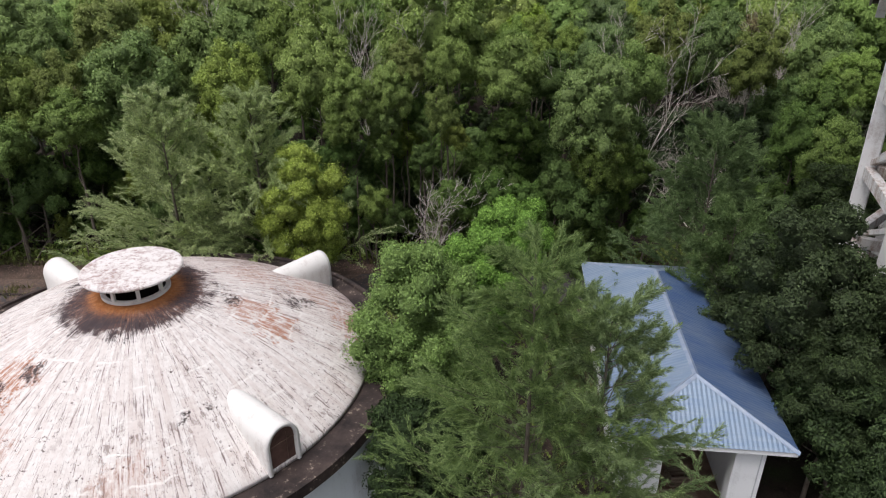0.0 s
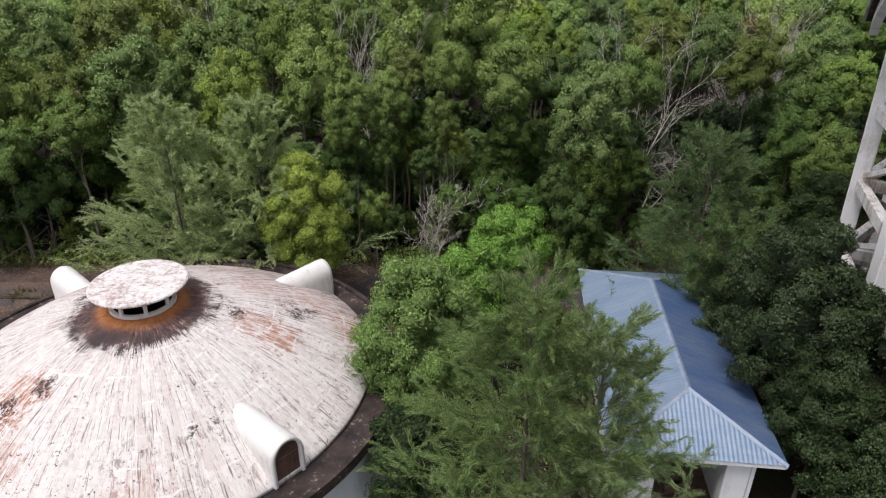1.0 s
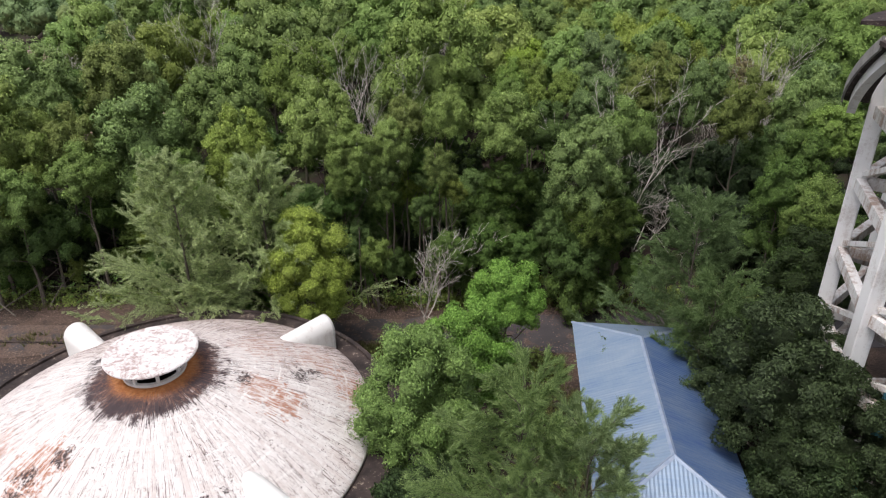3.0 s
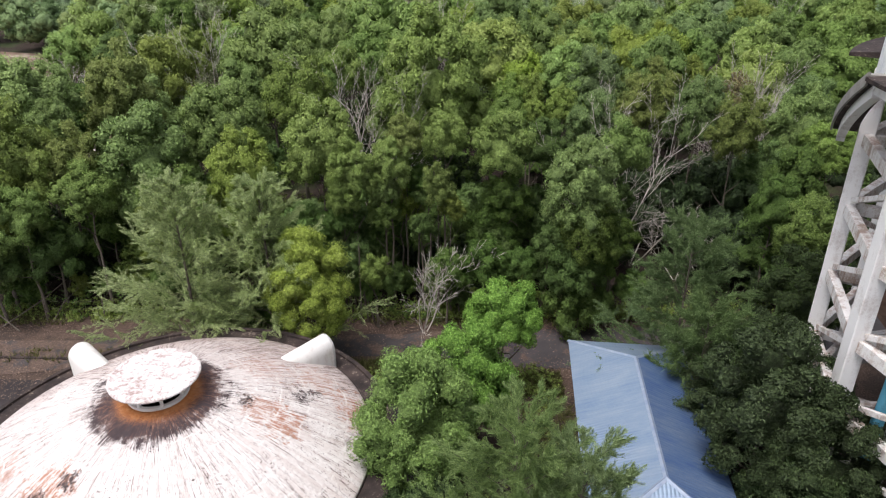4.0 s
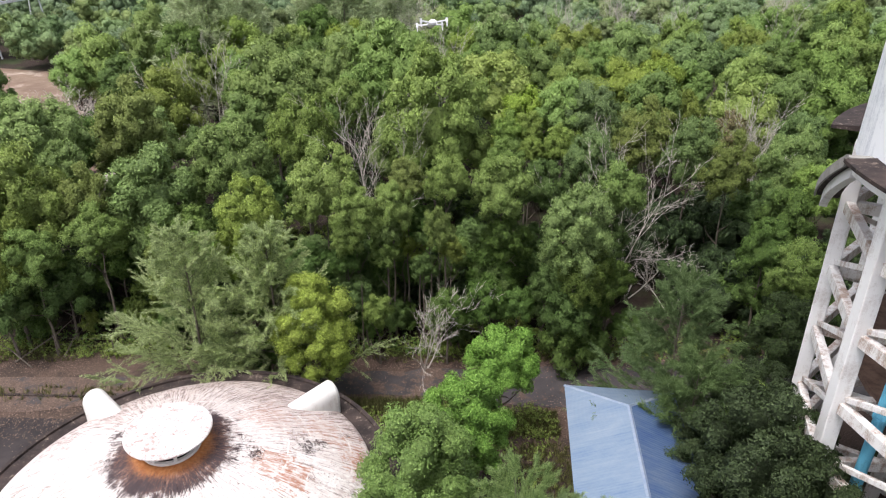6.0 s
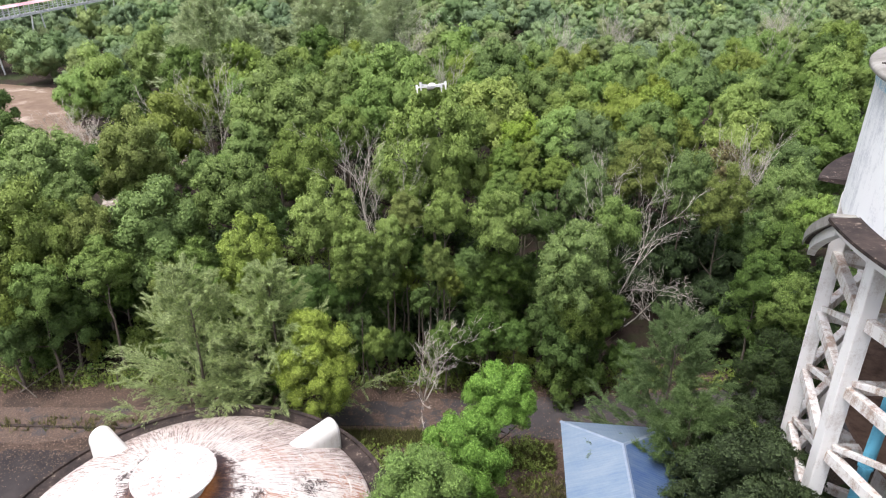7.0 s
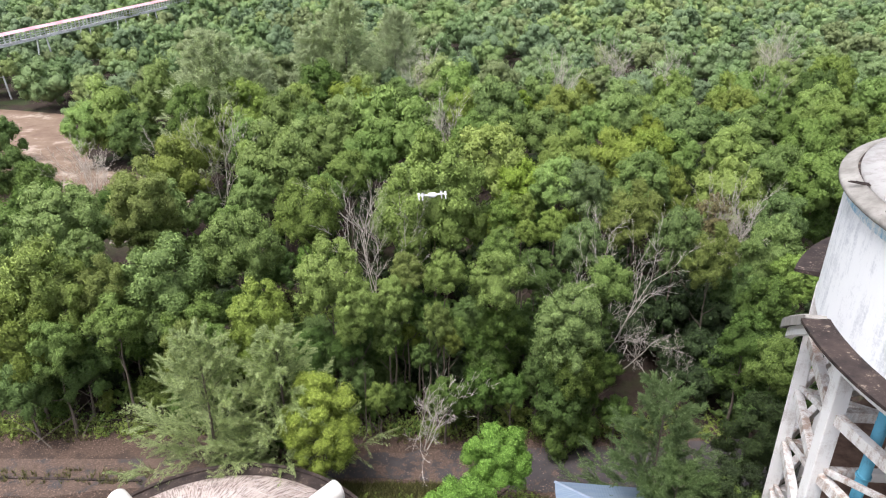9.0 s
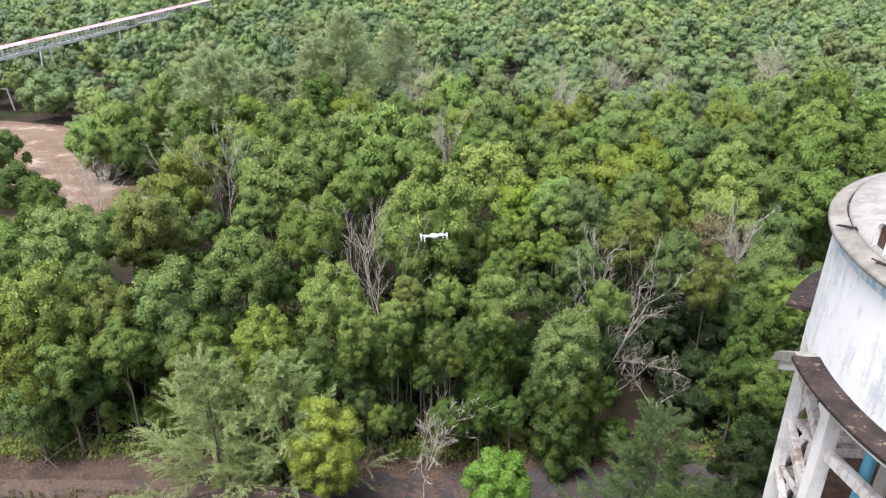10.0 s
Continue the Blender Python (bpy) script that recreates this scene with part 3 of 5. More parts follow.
g.turn([(0.0, LZ - 0.9), (0.92, LZ - 0.9), (0.92, LZ - 0.05)], 48)
part("lantern_well", g, M_VOID, dome, "dark hollow below the cap")


def vent_dormer(az, parent):
    """An arched vent that runs level out of the shell and opens towards the rim."""
    w, zc, zb = 0.53, dome_z(RIM_R) + 0.86, RIM_Z - 0.1
    n_arc = 14

    def arch(r, k_in, top, base):
        pts = [(r, -w * k_in, base)]
        pts += [(r, -w * k_in * math.cos(math.pi * i / n_arc), top - w * k_in + w * k_in * 1.15 * math.sin(math.pi * i / n_arc)) for i in range(n_arc + 1)]
        return pts + [(r, w * k_in, base)]

    top = zc + 0.45
    rings = []
    for r, kk, dz in ((4.6, 0.80, 0.0), (6.0, 0.94, 0.0), (7.38, 1.0, 0.02), (7.52, 1.0, 0.02)):
        rings.append(arch(r, kk, top - 0.02 + dz, zb if r > 7 else dome_z(r) - 0.25))
    inner = [arch(7.52, 0.80, top - 0.085, zb), arch(6.4, 0.78, top - 0.10, zb)]
    g = Geo()
    seq = rings + inner
    q = len(seq[0])
    g.add([p for rr in seq for p in rr], [(k * q + i, k * q + i + 1, (k + 1) * q + i + 1, (k + 1) * q + i) for k in range(len(seq) - 1) for i in range(q - 1)])
    hood = part("vent_hood", g, M_WHITE_DOME, parent, "smooth white arched vent hood", smooth=True)
    hood.matrix_local = pose(0, 0, 0, 0, 0, az)
    g = Geo()
    back = arch(7.40, 0.80, top - 0.087, zb)
    g.add(back, [tuple(range(q))])
    b = part("vent_screen", g, M_VENT, hood, "brown vent screen")
    g = Geo()
    g.box((7.425, 0, zc - 0.10), (0.025, 0.84, 0.025))
    g.box((7.425, 0.16, zc - 0.30), (0.02, 0.02, 0.95))
    part("vent_bar", g, M_BROWN, hood, "thin brown bars across the vent")
    return hood


for az in (48.5, 138.5, -41.5, -131.5):
    vent_dormer(az, dome)


# ---------------------------------------------------------------- blue-roofed house
HOUSE = pose(7.33, 14.45, 0, 0, 0, -6.0)
HW, HL, EAVE, RIDGE = 2.55, 11.15, 4.0, 5.08
house = thing("blue_roofed_house", HOUSE, "white pump house with a hipped corrugated blue metal roof", "house")


def roof_slope(name, corners, mat, label, rib=0.135):
    """A ribbed sheet: corners eave a, eave b, top b, top a. Ribs run up the slope."""
    ea, eb, tb, ta = (Vector(c) for c in corners)
    length = (eb - ea).length
    nr = max(2, round(length / rib))
    nrm = (eb - ea).cross(ta - ea)
    if nrm.length < 1e-6:
        nrm = (eb - ea).cross(tb - ea)
    nrm.normalize()
    u = (eb - ea).normalized()
    up = nrm.cross(u)
    h = (ta - ea).dot(up)
    ta_u, tb_u = (ta - ea).dot(u), (tb - ea).dot(u)

    def top_at(s):
        if s < ta_u:
            return h * s / ta_u
        if s > tb_u:
            return h * (length - s) / (length - tb_u)
        return h

    prof = ((0.0, 0.0), (0.25, 0.004), (0.5, 0.008), (0.75, 0.004))
    v, f = [], []
    cols = []
    for k in range(nr):
        for fr, z in prof:
            cols.append(((k + fr) * length / nr, z))
    cols.append((length, 0.0))
    for s, z in cols:
        b = ea + u * s
        t = b + up * max(top_at(s), 0.0)
        v += [b + nrm * z, t + nrm * z, b + nrm * (z - 0.012)]
    for i in range(len(cols) - 1):
        f += [(3 * i, 3 * i + 3, 3 * i + 4, 3 * i + 1), (3 * i + 2, 3 * i + 5, 3 * i + 3, 3 * i)]
    g = Geo().add(v, f)
    return part(name, g, mat, house, label)


a0, a1 = 1.90, HL - HW
roof_slope("roof_slope", [(-HW, 0, EAVE), (HW, 0, EAVE), (0, a0, RIDGE), (0, a0, RIDGE)], M_ROOF, "faded pale blue corrugated roof sheet")
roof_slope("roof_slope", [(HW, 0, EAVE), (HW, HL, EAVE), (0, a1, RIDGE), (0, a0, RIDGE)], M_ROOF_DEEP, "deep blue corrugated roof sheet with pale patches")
roof_slope("roof_slope", [(HW, HL, EAVE), (-HW, HL, EAVE), (0, a1, RIDGE), (0, a1, RIDGE)], M_ROOF, "faded pale blue corrugated roof sheet")
roof_slope("roof_slope", [(-HW, HL, EAVE), (-HW, 0, EAVE), (0, a0, RIDGE), (0, a1, RIDGE)], M_ROOF, "faded pale blue corrugated roof sheet")
for a, b in (((0, a0, RIDGE), (0, a1, RIDGE)), ((0, a0, RIDGE), (-HW, 0, EAVE)), ((0, a0, RIDGE), (HW, 0, EAVE)), ((0, a1, RIDGE), (-HW, HL, EAVE)), ((0, a1, RIDGE), (HW, HL, EAVE))):
    g = Geo()
    a, b = Vector(a) + Vector((0, 0, 0.045)), Vector(b) + Vector((0, 0, 0.045))
    s = (b - a).cross(Vector((0, 0, 1))).normalized() * 0.09
    lo = Vector((0, 0, -0.055))
    g.add([a - s + lo, a, a + s + lo, b - s + lo, b, b + s + lo], [(0, 3, 4, 1), (1, 4, 5, 2)])
    g.add([a - s + lo * 1.4, a + lo * .5, a + s + lo * 1.4, b - s + lo * 1.4, b + lo * .5, b + s + lo * 1.4], [(1, 4, 3, 0), (2, 5, 4, 1)])
    part("ridge_cap", g, M_RIDGE, house, "pale folded ridge capping")
# fascia boards and soffit
for c, s in (((0, 0.05, EAVE - 0.10), (2 * HW - 0.04, 0.04, 0.15)), ((0, HL - 0.05, EAVE - 0.10), (2 * HW - 0.04, 0.04, 0.15)),
             ((-HW + 0.05, HL / 2, EAVE - 0.10), (0.04, HL - 0.15, 0.15)), ((HW - 0.05, HL / 2, EAVE - 0.10), (0.04, HL - 0.15, 0.15))):
    part("fascia", Geo().box(c, s, None, 0.006), M_CLEAN_WHITE, house, "white fascia board")
part("soffit", Geo().box((0, HL / 2, EAVE - 0.19), (2 * HW - 0.16, HL - 0.16, 0.03)), M_CLEAN_WHITE, house)
# walls: front with one wide opening
WX, WY0, WY1, WT = HW - 0.72, 0.32, HL - 0.5, 0.22
TOP = EAVE - 0.21
part("pier", Geo().box((WX - 0.42, WY0 + 0.15, TOP / 2), (0.84, 0.42, TOP), None, 0.015), M_CLEAN_WHITE, house, "broad white corner pier")
part("pier", Geo().box((-WX + 0.42, WY0 + 0.15, TOP / 2), (0.84, 0.42, TOP), None, 0.015), M_CLEAN_WHITE, house, "broad white corner pier")
part("lintel", Geo().box((0, WY0 + 0.15, TOP - 0.10), (2 * WX - 1.70, 0.34, 0.20), None, 0.01), M_CLEAN_WHITE, house, "white lintel beam")
part("downpipe_trim", Geo().box((WX - 0.14, WY0 - 0.075, TOP / 2), (0.025, 0.025, TOP - 0.1)), M_STEEL, house)
for c, s in (((-WX + WT / 2, (WY0 + WY1) / 2 + 0.2, TOP / 2), (WT, WY1 - WY0 - 0.4, TOP)), ((WX - WT / 2, (WY0 + WY1) / 2 + 0.2, TOP / 2), (WT, WY1 - WY0 - 0.4, TOP)),
             ((0, WY1, TOP / 2), (2 * WX, WT, TOP)), ((0, 5.0, TOP / 2), (2 * WX - 2 * WT - 0.02, 0.14, TOP))):
    part("wall", Geo().box(c, s), M_CLEAN_WHITE, house)
part("floor_slab", Geo().box((0, HL / 2, 0.09), (2 * WX - 0.02, HL - 1.1, 0.18)), M_BROWN, house, "dusty brown concrete floor")
for k, x in enumerate((-0.62, 0.55)):
    part("bracket", Geo().box((x, WY0 - 0.04, TOP - 0.03), (0.06, 0.10, 0.05)), M_DARKPLASTIC, house)

bench = thing("bench", HOUSE @ pose(-0.2, 1.5, 0.18), "long weathered timber bench inside the open pump house", "bench")
part("seat", Geo().box((0, 0, 0.48), (1.7, 0.36, 0.06), None, 0.01), M_TIMBER, bench)
for x in (-0.7, 0.7):
    part("leg", Geo().box((x, 0, 0.225), (0.08, 0.30, 0.45), None, 0.008), M_TIMBER, bench)
crate = thing("wooden_crate", HOUSE @ pose(0.35, 2.6, 0.18, 0, 0, 12), "small dark wooden crate on the dusty floor", "crate")
for k in range(3):
    for sgn in (-1, 1):
        part("slat", Geo().box((0, sgn * 0.26, 0.08 + 0.15 * k), (0.8, 0.03, 0.12)), M_TIMBER, crate)
        part("slat", Geo().box((sgn * 0.385, 0, 0.08 + 0.15 * k), (0.03, 0.49, 0.12)), M_TIMBER, crate)


# ---------------------------------------------------------------- water tower
TOWER = Vector((23.42, 17.73, 0.0))
tower = thing("water_tower", pose(*TOWER), "huge round white concrete water tank on braced concrete legs", "water tower")
LEG_R, NLEG = 9.85, 12
LEG_A, LEG_STEP = 146.3, 30.0
LEVELS = (3.6, 6.35, 9.1, 11.85, 14.5)
DECK = 17.3


def leg_at(k, z=0.0, r=LEG_R):
    a = radians(LEG_A + LEG_STEP * k)
    return Vector((math.cos(a) * r, math.sin(a) * r, z))


LEAN_IN = 0.30
for k in range(NLEG):
    top, foot = leg_at(k, DECK - 0.4), leg_at(k, 0.0, LEG_R - LEAN_IN)
    if k == 0:
        d = (top - foot)
        leg_mesh = Geo().box((0, 0, d.length / 2), (0.56, 0.52, d.length + 0.1), None, 0.03).mesh("leg", M_WHITE)
        tip = math.degrees(math.asin(LEAN_IN / d.length))
    ob = part("leg", leg_mesh, None, tower)
    ob.matrix_local = pose(*foot, 0, 0, LEG_A + LEG_STEP * k) @ pose(0, 0, 0, 0, tip, 0)


def leg_r(z):
    return LEG_R - LEAN_IN * (1 - z / (DECK - 0.4))


def span(name, a, b, w, h, mat):
    return part(name, Geo().bar(a, b, w, h, bevel=0.015), mat, tower)


for k in range(NLEG):
    for i, z in enumerate(LEVELS):
        a, c = leg_at(k, z, leg_r(z)), leg_at(k + 1, z, leg_r(z))
        d = (c - a).normalized()
        span("ring_beam", a + d * 0.27, c - d * 0.27, 0.32, 0.44, M_BEAM)
        span("radial_beam", leg_at(k, z, leg_r(z) - 0.30), leg_at(k, z, 6.1), 0.30, 0.42, M_BEAM)
        if i:
            lo = leg_at(k, LEVELS[i - 1] + 0.25, leg_r(z) - 0.1)
            hi = leg_at(k + 1, z - 0.25, leg_r(z) - 0.1)
            d = (hi - lo).normalized()
            span("brace", lo + d * 0.34, hi - d * 0.34, 0.18, 0.20, M_BEAM)
inner_mesh = Geo().box((0, 0, (DECK - 0.5) / 2), (0.5, 0.5, DECK - 0.5), None, 0.02).mesh("inner_column", M_BEAM)
for k in range(NLEG):
    ob = part("inner_column", inner_mesh, None, tower)
    ob.matrix_local = pose(*leg_at(k, 0, 5.9), 0, 0, LEG_A + LEG_STEP * k)
g = Geo().turn([(5.5, 9.25), (8.5, 9.25), (8.5, 9.45), (5.5, 9.45)], 48, closed=True)
part("platform", g, M_BROWN, tower, "brown concrete platform between the legs")
# tank
TR, RIMZ = 10.10, 21.75
g = Geo().turn([(0.0, DECK - 0.42), (TR - 0.05, DECK - 0.42), (TR - 0.05, DECK - 0.30)], 120)
part("tank_floor", g, M_BROWN, tower, "dark underside of the tank")
g = Geo().turn([(TR, DECK - 0.44), (TR, RIMZ - 0.6), (TR - 0.01, RIMZ - 0.5)], 160)
part("tank_wall", g, M_TANK, tower, "bluish white tank wall", smooth=True)
g = Geo().turn([(TR + 0.004, RIMZ - 0.52), (TR + 0.03, RIMZ - 0.45), (TR + 0.03, RIMZ - 0.05)], 160)
part("tank_band", g, M_BLUE_EDGE, tower, "flaking light blue band below the rim", smooth=True)
GROOVE = 9.85
g = Geo().turn([(TR - 0.2, RIMZ - 0.08), (TR + 0.26, RIMZ - 0.06), (TR + 0.33, RIMZ + 0.0), (TR + 0.33, RIMZ + 0.10), (TR + 0.28, RIMZ + 0.16), (TR - 0.05, RIMZ + 0.28), (GROOVE + 0.06, RIMZ + 0.38), (GROOVE + 0.04, RIMZ + 0.26), (GROOVE - 0.1, RIMZ + 0.26)], 160)
part("tank_rim", g, M_GREY, tower, "grey lichen-stained concrete rim", smooth=True)
g = Geo().turn([(GROOVE + 0.035, RIMZ + 0.265), (GROOVE - 0.08, RIMZ + 0.28)], 160)
part("rim_joint", g, M_MOULD, tower, "dark mouldy joint inside the rim")
g = Geo().turn([(GROOVE - 0.04, RIMZ + 0.26)] + [(r, RIMZ + 0.40 + 1.2 * (1 - (r / GROOVE) ** 2)) for r in np.linspace(GROOVE - 0.06, 0.0, 16)], 120)
part("tank_roof", g, M_TANK_ROOF, tower, "greyish white shallow domed tank roof", smooth=True)
for a, r, ln, turn in ((163.4, 10.07, 0.75, 150), (162.6, 10.03, 0.65, 163), (163.0, 9.95, 0.5, 140), (178.6, 10.10, 0.6, 120), (180.0, 10.05, 0.7, 135)):
    ob = part("rusty_bar", Geo().bar((-ln / 2, 0, 0), (ln / 2, 0, 0.03), 0.045, 0.035), M_MOULD, tower, "dark rusty bent reinforcing bar")
    ob.matrix_local = pose(math.cos(radians(a)) * r, math.sin(radians(a)) * r, RIMZ + 0.37, 0, 0, turn)
# ring deck, open where the stair comes up
A_OPEN0, A_OPEN1 = radians(147.0), radians(168.3)
g = Geo().turn([(TR, DECK - 0.02), (TR + 0.92, DECK - 0.02), (TR + 0.92, DECK + 0.10), (TR, DECK + 0.18)], 140, A_OPEN1, A_OPEN0 + math.tau, closed=True)
part("ring_deck", g, M_MOULD, tower, "dark mould-stained ring walkway slab")
g = Geo().turn([(TR + 0.34, DECK - 0.40), (TR + 0.58, DECK - 0.40), (TR + 0.58, DECK - 0.025), (TR + 0.34, DECK - 0.025)], 140, A_OPEN1, A_OPEN0 + math.tau - 0.3, closed=True)
part("deck_edge_beam", g, M_WHITE, tower, "white edge beam under the walkway")
# curved stair down from the deck
k, v, v2, f = 26, [], [], []
A_FOOT = radians(147.8)
Z_FOOT = 14.85


def stair_ring(prof_fn):
    g, q = Geo(), 4
    v = []
    for i in range(k + 1):
        a = A_OPEN1 + (A_FOOT - A_OPEN1) * i / k
        z = DECK + 0.1 + (Z_FOOT - DECK) * i / k
        v += [(r * math.cos(a), r * math.sin(a), z + dz) for r, dz in prof_fn]
    f = [(j * q + i, j * q + (i + 1) % q, (j + 1) * q + (i + 1) % q, (j + 1) * q + i) for j in range(k) for i in range(q)]
    f += [(3, 2, 1, 0), (k * q, k * q + 1, k * q + 2, k * q + 3)]
    return g.add(v, f)


part("stair_slab", stair_ring([(TR + 0.02, -0.2), (TR + 0.02, 0.0), (TR + 0.80, 0.0), (TR + 0.80, -0.2)]), M_MOULD, tower, "dark curved stair slab")
part("stringer", stair_ring([(TR + 0.34, -0.62), (TR + 0.34, -0.21), (TR + 0.62, -0.21), (TR + 0.62, -0.62)]), M_WHITE, tower, "thick white curved stringer")
part("stair_kerb", stair_ring([(TR + 0.81, -0.26), (TR + 0.81, 0.14), (TR + 0.88, 0.14), (TR + 0.88, -0.26)]), M_GREY, tower, "thin grey curved kerb")
for i in range(17):
    a = A_OPEN1 + (A_FOOT - A_OPEN1) * (i + 0.5) / 17
    z = DECK + 0.1 + (Z_FOOT - DECK) * (i + 0.5) / 17
    ob = part("step", Geo().box((TR + 0.42, 0, 0.05), (0.74, 0.27, 0.16), None, 0.01), M_GREY, tower)
    ob.matrix_local = pose(0, 0, z, 0, 0, math.degrees(a))
# roof hatch, blue down pipe
for az in (173.5, 263.5, 353.5, 83.5):
    g, w = Geo(), 0.39
    arcs = []
    for r, s in ((7.9, 0.75), (9.79, 1.0), (9.79, 0.82), (9.67, 0.80)):
        zb = RIMZ + 0.32
        arcs.append([(r, -w * s, zb)] + [(r, -w * s * math.cos(math.pi * i / 10), zb + 0.62 + w * s * math.sin(math.pi * i / 10)) for i in range(11)] + [(r, w * s, zb)])
    q = len(arcs[0])
    g.add([p for rr in arcs for p in rr], [(j * q + i, j * q + i + 1, (j + 1) * q + i + 1, (j + 1) * q + i) for j in range(3) for i in range(q - 1)])
    ob = part("roof_vent", g, M_WHITE, tower, "white arched roof vent", smooth=True)
    ob.matrix_local = pose(0, 0, 0, 0, 0, az)
    ob2 = part("vent_screen", Geo().add(arcs[3], [tuple(range(q))]), M_VENT, ob)
pipe = part("down_pipe", Geo().tube((0, 0, 0), (0, 0, DECK - 0.42), 0.20, 0.20, 20), M_PIPE, tower, "thick light blue steel pipe", smooth=True)
pipe.matrix_local = pose(*leg_at(1.23, 0, 8.9))
for z in (3, 6.2, 9.4, 12.8, 15.8):
    part("flange", Geo().turn([(0.19, z - 0.05), (0.25, z - 0.05), (0.25, z + 0.05), (0.19, z + 0.05)], 20, closed=True), M_PIPE, pipe)


# ---------------------------------------------------------------- plants
def limb_tree(rng, height, spread, start, n_limb, r):
    """A trunk with limbs, as one mesh: bent tapered tubes."""
    g = Geo()
    pts = [Vector((0, 0, -0.1))]
    for i in range(1, 7):
        pts.append(Vector((rng.normal(0, 0.05) * i * height * 0.05, rng.normal(0, 0.05) * i * height * 0.05, height * i / 6)))
    for i in range(6):
        g.tube(pts[i], pts[i + 1], r * (1 - i / 6.6), r * (1 - (i + 1) / 6.6), 7, False)

    def grow(p, d, length, rr):
        q, steps = p, 4
        for k in range(steps):
            d = (d + Vector(rng.normal(0, 0.16, 3)) + Vector((0, 0, 0.06))).normalized()
            e = q + d * (length / steps)
            g.tube(q, e, rr * (1 - k / (steps + 0.6)), rr * (1 - (k + 1) / (steps + 0.6)), 5, False)
            q = e

    for i in range(n_limb):
        h = start + (0.95 - start) * (i + rng.uniform(0, 0.8)) / n_limb
        j = min(5, int(h * 6))
        p = pts[j].lerp(pts[j + 1], h * 6 - j)
        a = i * 2.4 + rng.uniform(-0.4, 0.4)
        up = rng.uniform(0.55, 1.2)
        grow(p, Vector((math.cos(a), math.sin(a), up)).normalized(), spread * rng.uniform(0.7, 1.1) * (1.15 - 0.5 * h), r * (0.62 - 0.35 * h))
    return g


def boughs(rng, radius, depth, n, lobes, lump=1.0, bulk=1.0, apart=0.62):
    """The rounded boughs of an ovoid crown, kept apart, and the smaller lobes on each (with the bough that each sits on)."""
    size = np.array([radius, radius, depth])
    cb, rb = [], []
    for k in range(700):
        if len(cb) == n:
            break
        d = unit(rng.normal(0, 1, 3) + np.array([0, 0, 0.30]))
        if d[2] < -0.45:
            continue
        rr = radius * rng.uniform(0.28, 0.50) * bulk
        p = d * (size - rr * 0.8) * rng.uniform(0.82, 1.10)
        if all(np.linalg.norm(p - q) > apart * (rr + t) for q, t in zip(cb, rb)):
            cb.append(p)
            rb.append(rr)
    c, r, own = [], [], []
    for i, (p, rr) in enumerate(zip(cb, rb)):
        out = unit(p / size + np.array([0, 0, 0.35]))
        for k in range(lobes):
            d = unit(rng.normal(0, 0.8, 3) + out * 0.75 + np.array([0, 0, 0.25]))
            c.append(p + d * rr * rng.uniform(0.58, 0.92) / (0.4 + 0.6 * lump))
            r.append(rr * rng.uniform(0.24, 0.44) * lump)
            own.append(i)
    return np.array(cb), np.array(rb), np.array(c), np.array(r), np.array(own)


def leaf_tris(rng, centres, radii, hubs, per, size, loose=0.60, stray=0.17, jitter=0.50):
    """Small pointed leaf faces over each lobe, and the soft normals of the lobe that they belong to."""
    k = len(centres)
    c, r, h = (np.repeat(a, per, axis=0) for a in (centres, radii[:, None], hubs))
    m = k * per
    d = unit(rng.normal(0, 1, (m, 3)) + 0.55 * unit(c - h + 1e-6) + np.array([0, 0, 0.20]))
    out = 0.92 + np.abs(rng.normal(0, stray, (m, 1)))
    p = c + d * r * out
    nrm = unit(d + rng.normal(0, loose, (m, 3)))
    t = unit(np.cross(nrm, rng.normal(0, 1, (m, 3))))
    b = np.cross(nrm, t)
    s = size * rng.uniform(0.6, 1.4, (m, 1))
    tri = np.stack([p - t * s - b * s * 0.42, p + t * s, p - t * s * 0.5 + b * s * 0.62], 1)
    soft = unit(0.9 * jitter * d + (0.8 - 0.9 * jitter) * unit(p - h) + 0.80 * unit(p + np.array([0, 0, 0.3])) + rng.normal(0, jitter, (m, 3)))
    flip = np.sum(np.cross(tri[:, 1] - tri[:, 0], tri[:, 2] - tri[:, 0]) * soft, 1) < 0
    tri[flip] = tri[flip][:, ::-1]
    return tri, soft


def leaf_quads(rng, centres, radii, per, size, aspect=0.6, up=0.35, loose=0.46, twigs=0.13, deep=0.60):
    """Small pointed leaf faces in sprays round the twig ends of each clump."""
    out = []
    for c, r in zip(centres, radii):
        nt = max(5, int(per * twigs))
        td = unit(rng.normal(0, 1, (nt, 3)) + np.array([0, 0, up]))
        tl = deep + (1.16 - deep) * rng.uniform(0, 1, (nt, 1)) ** 0.8
        pick = rng.integers(0, nt, per)
        d = unit(td[pick] + rng.normal(0, 0.12, (per, 3)))
        p = c + d * r * (tl[pick] + rng.normal(0, 0.09, (per, 1))) * np.array([1, 1, 0.92])
        nrm = unit(d + rng.normal(0, loose, (per, 3)) + np.array([0, 0, 0.25]))
        t = unit(np.cross(nrm, rng.normal(0, 1, (per, 3))))
        b = np.cross(nrm, t)
        s = size * rng.uniform(0.6, 1.35, (per, 1))
        out.append(np.stack([p - t * s * 0.8, p + b * s * aspect, p + t * s - nrm * s * 0.25, p - b * s * aspect], 1))
    return np.concatenate(out)


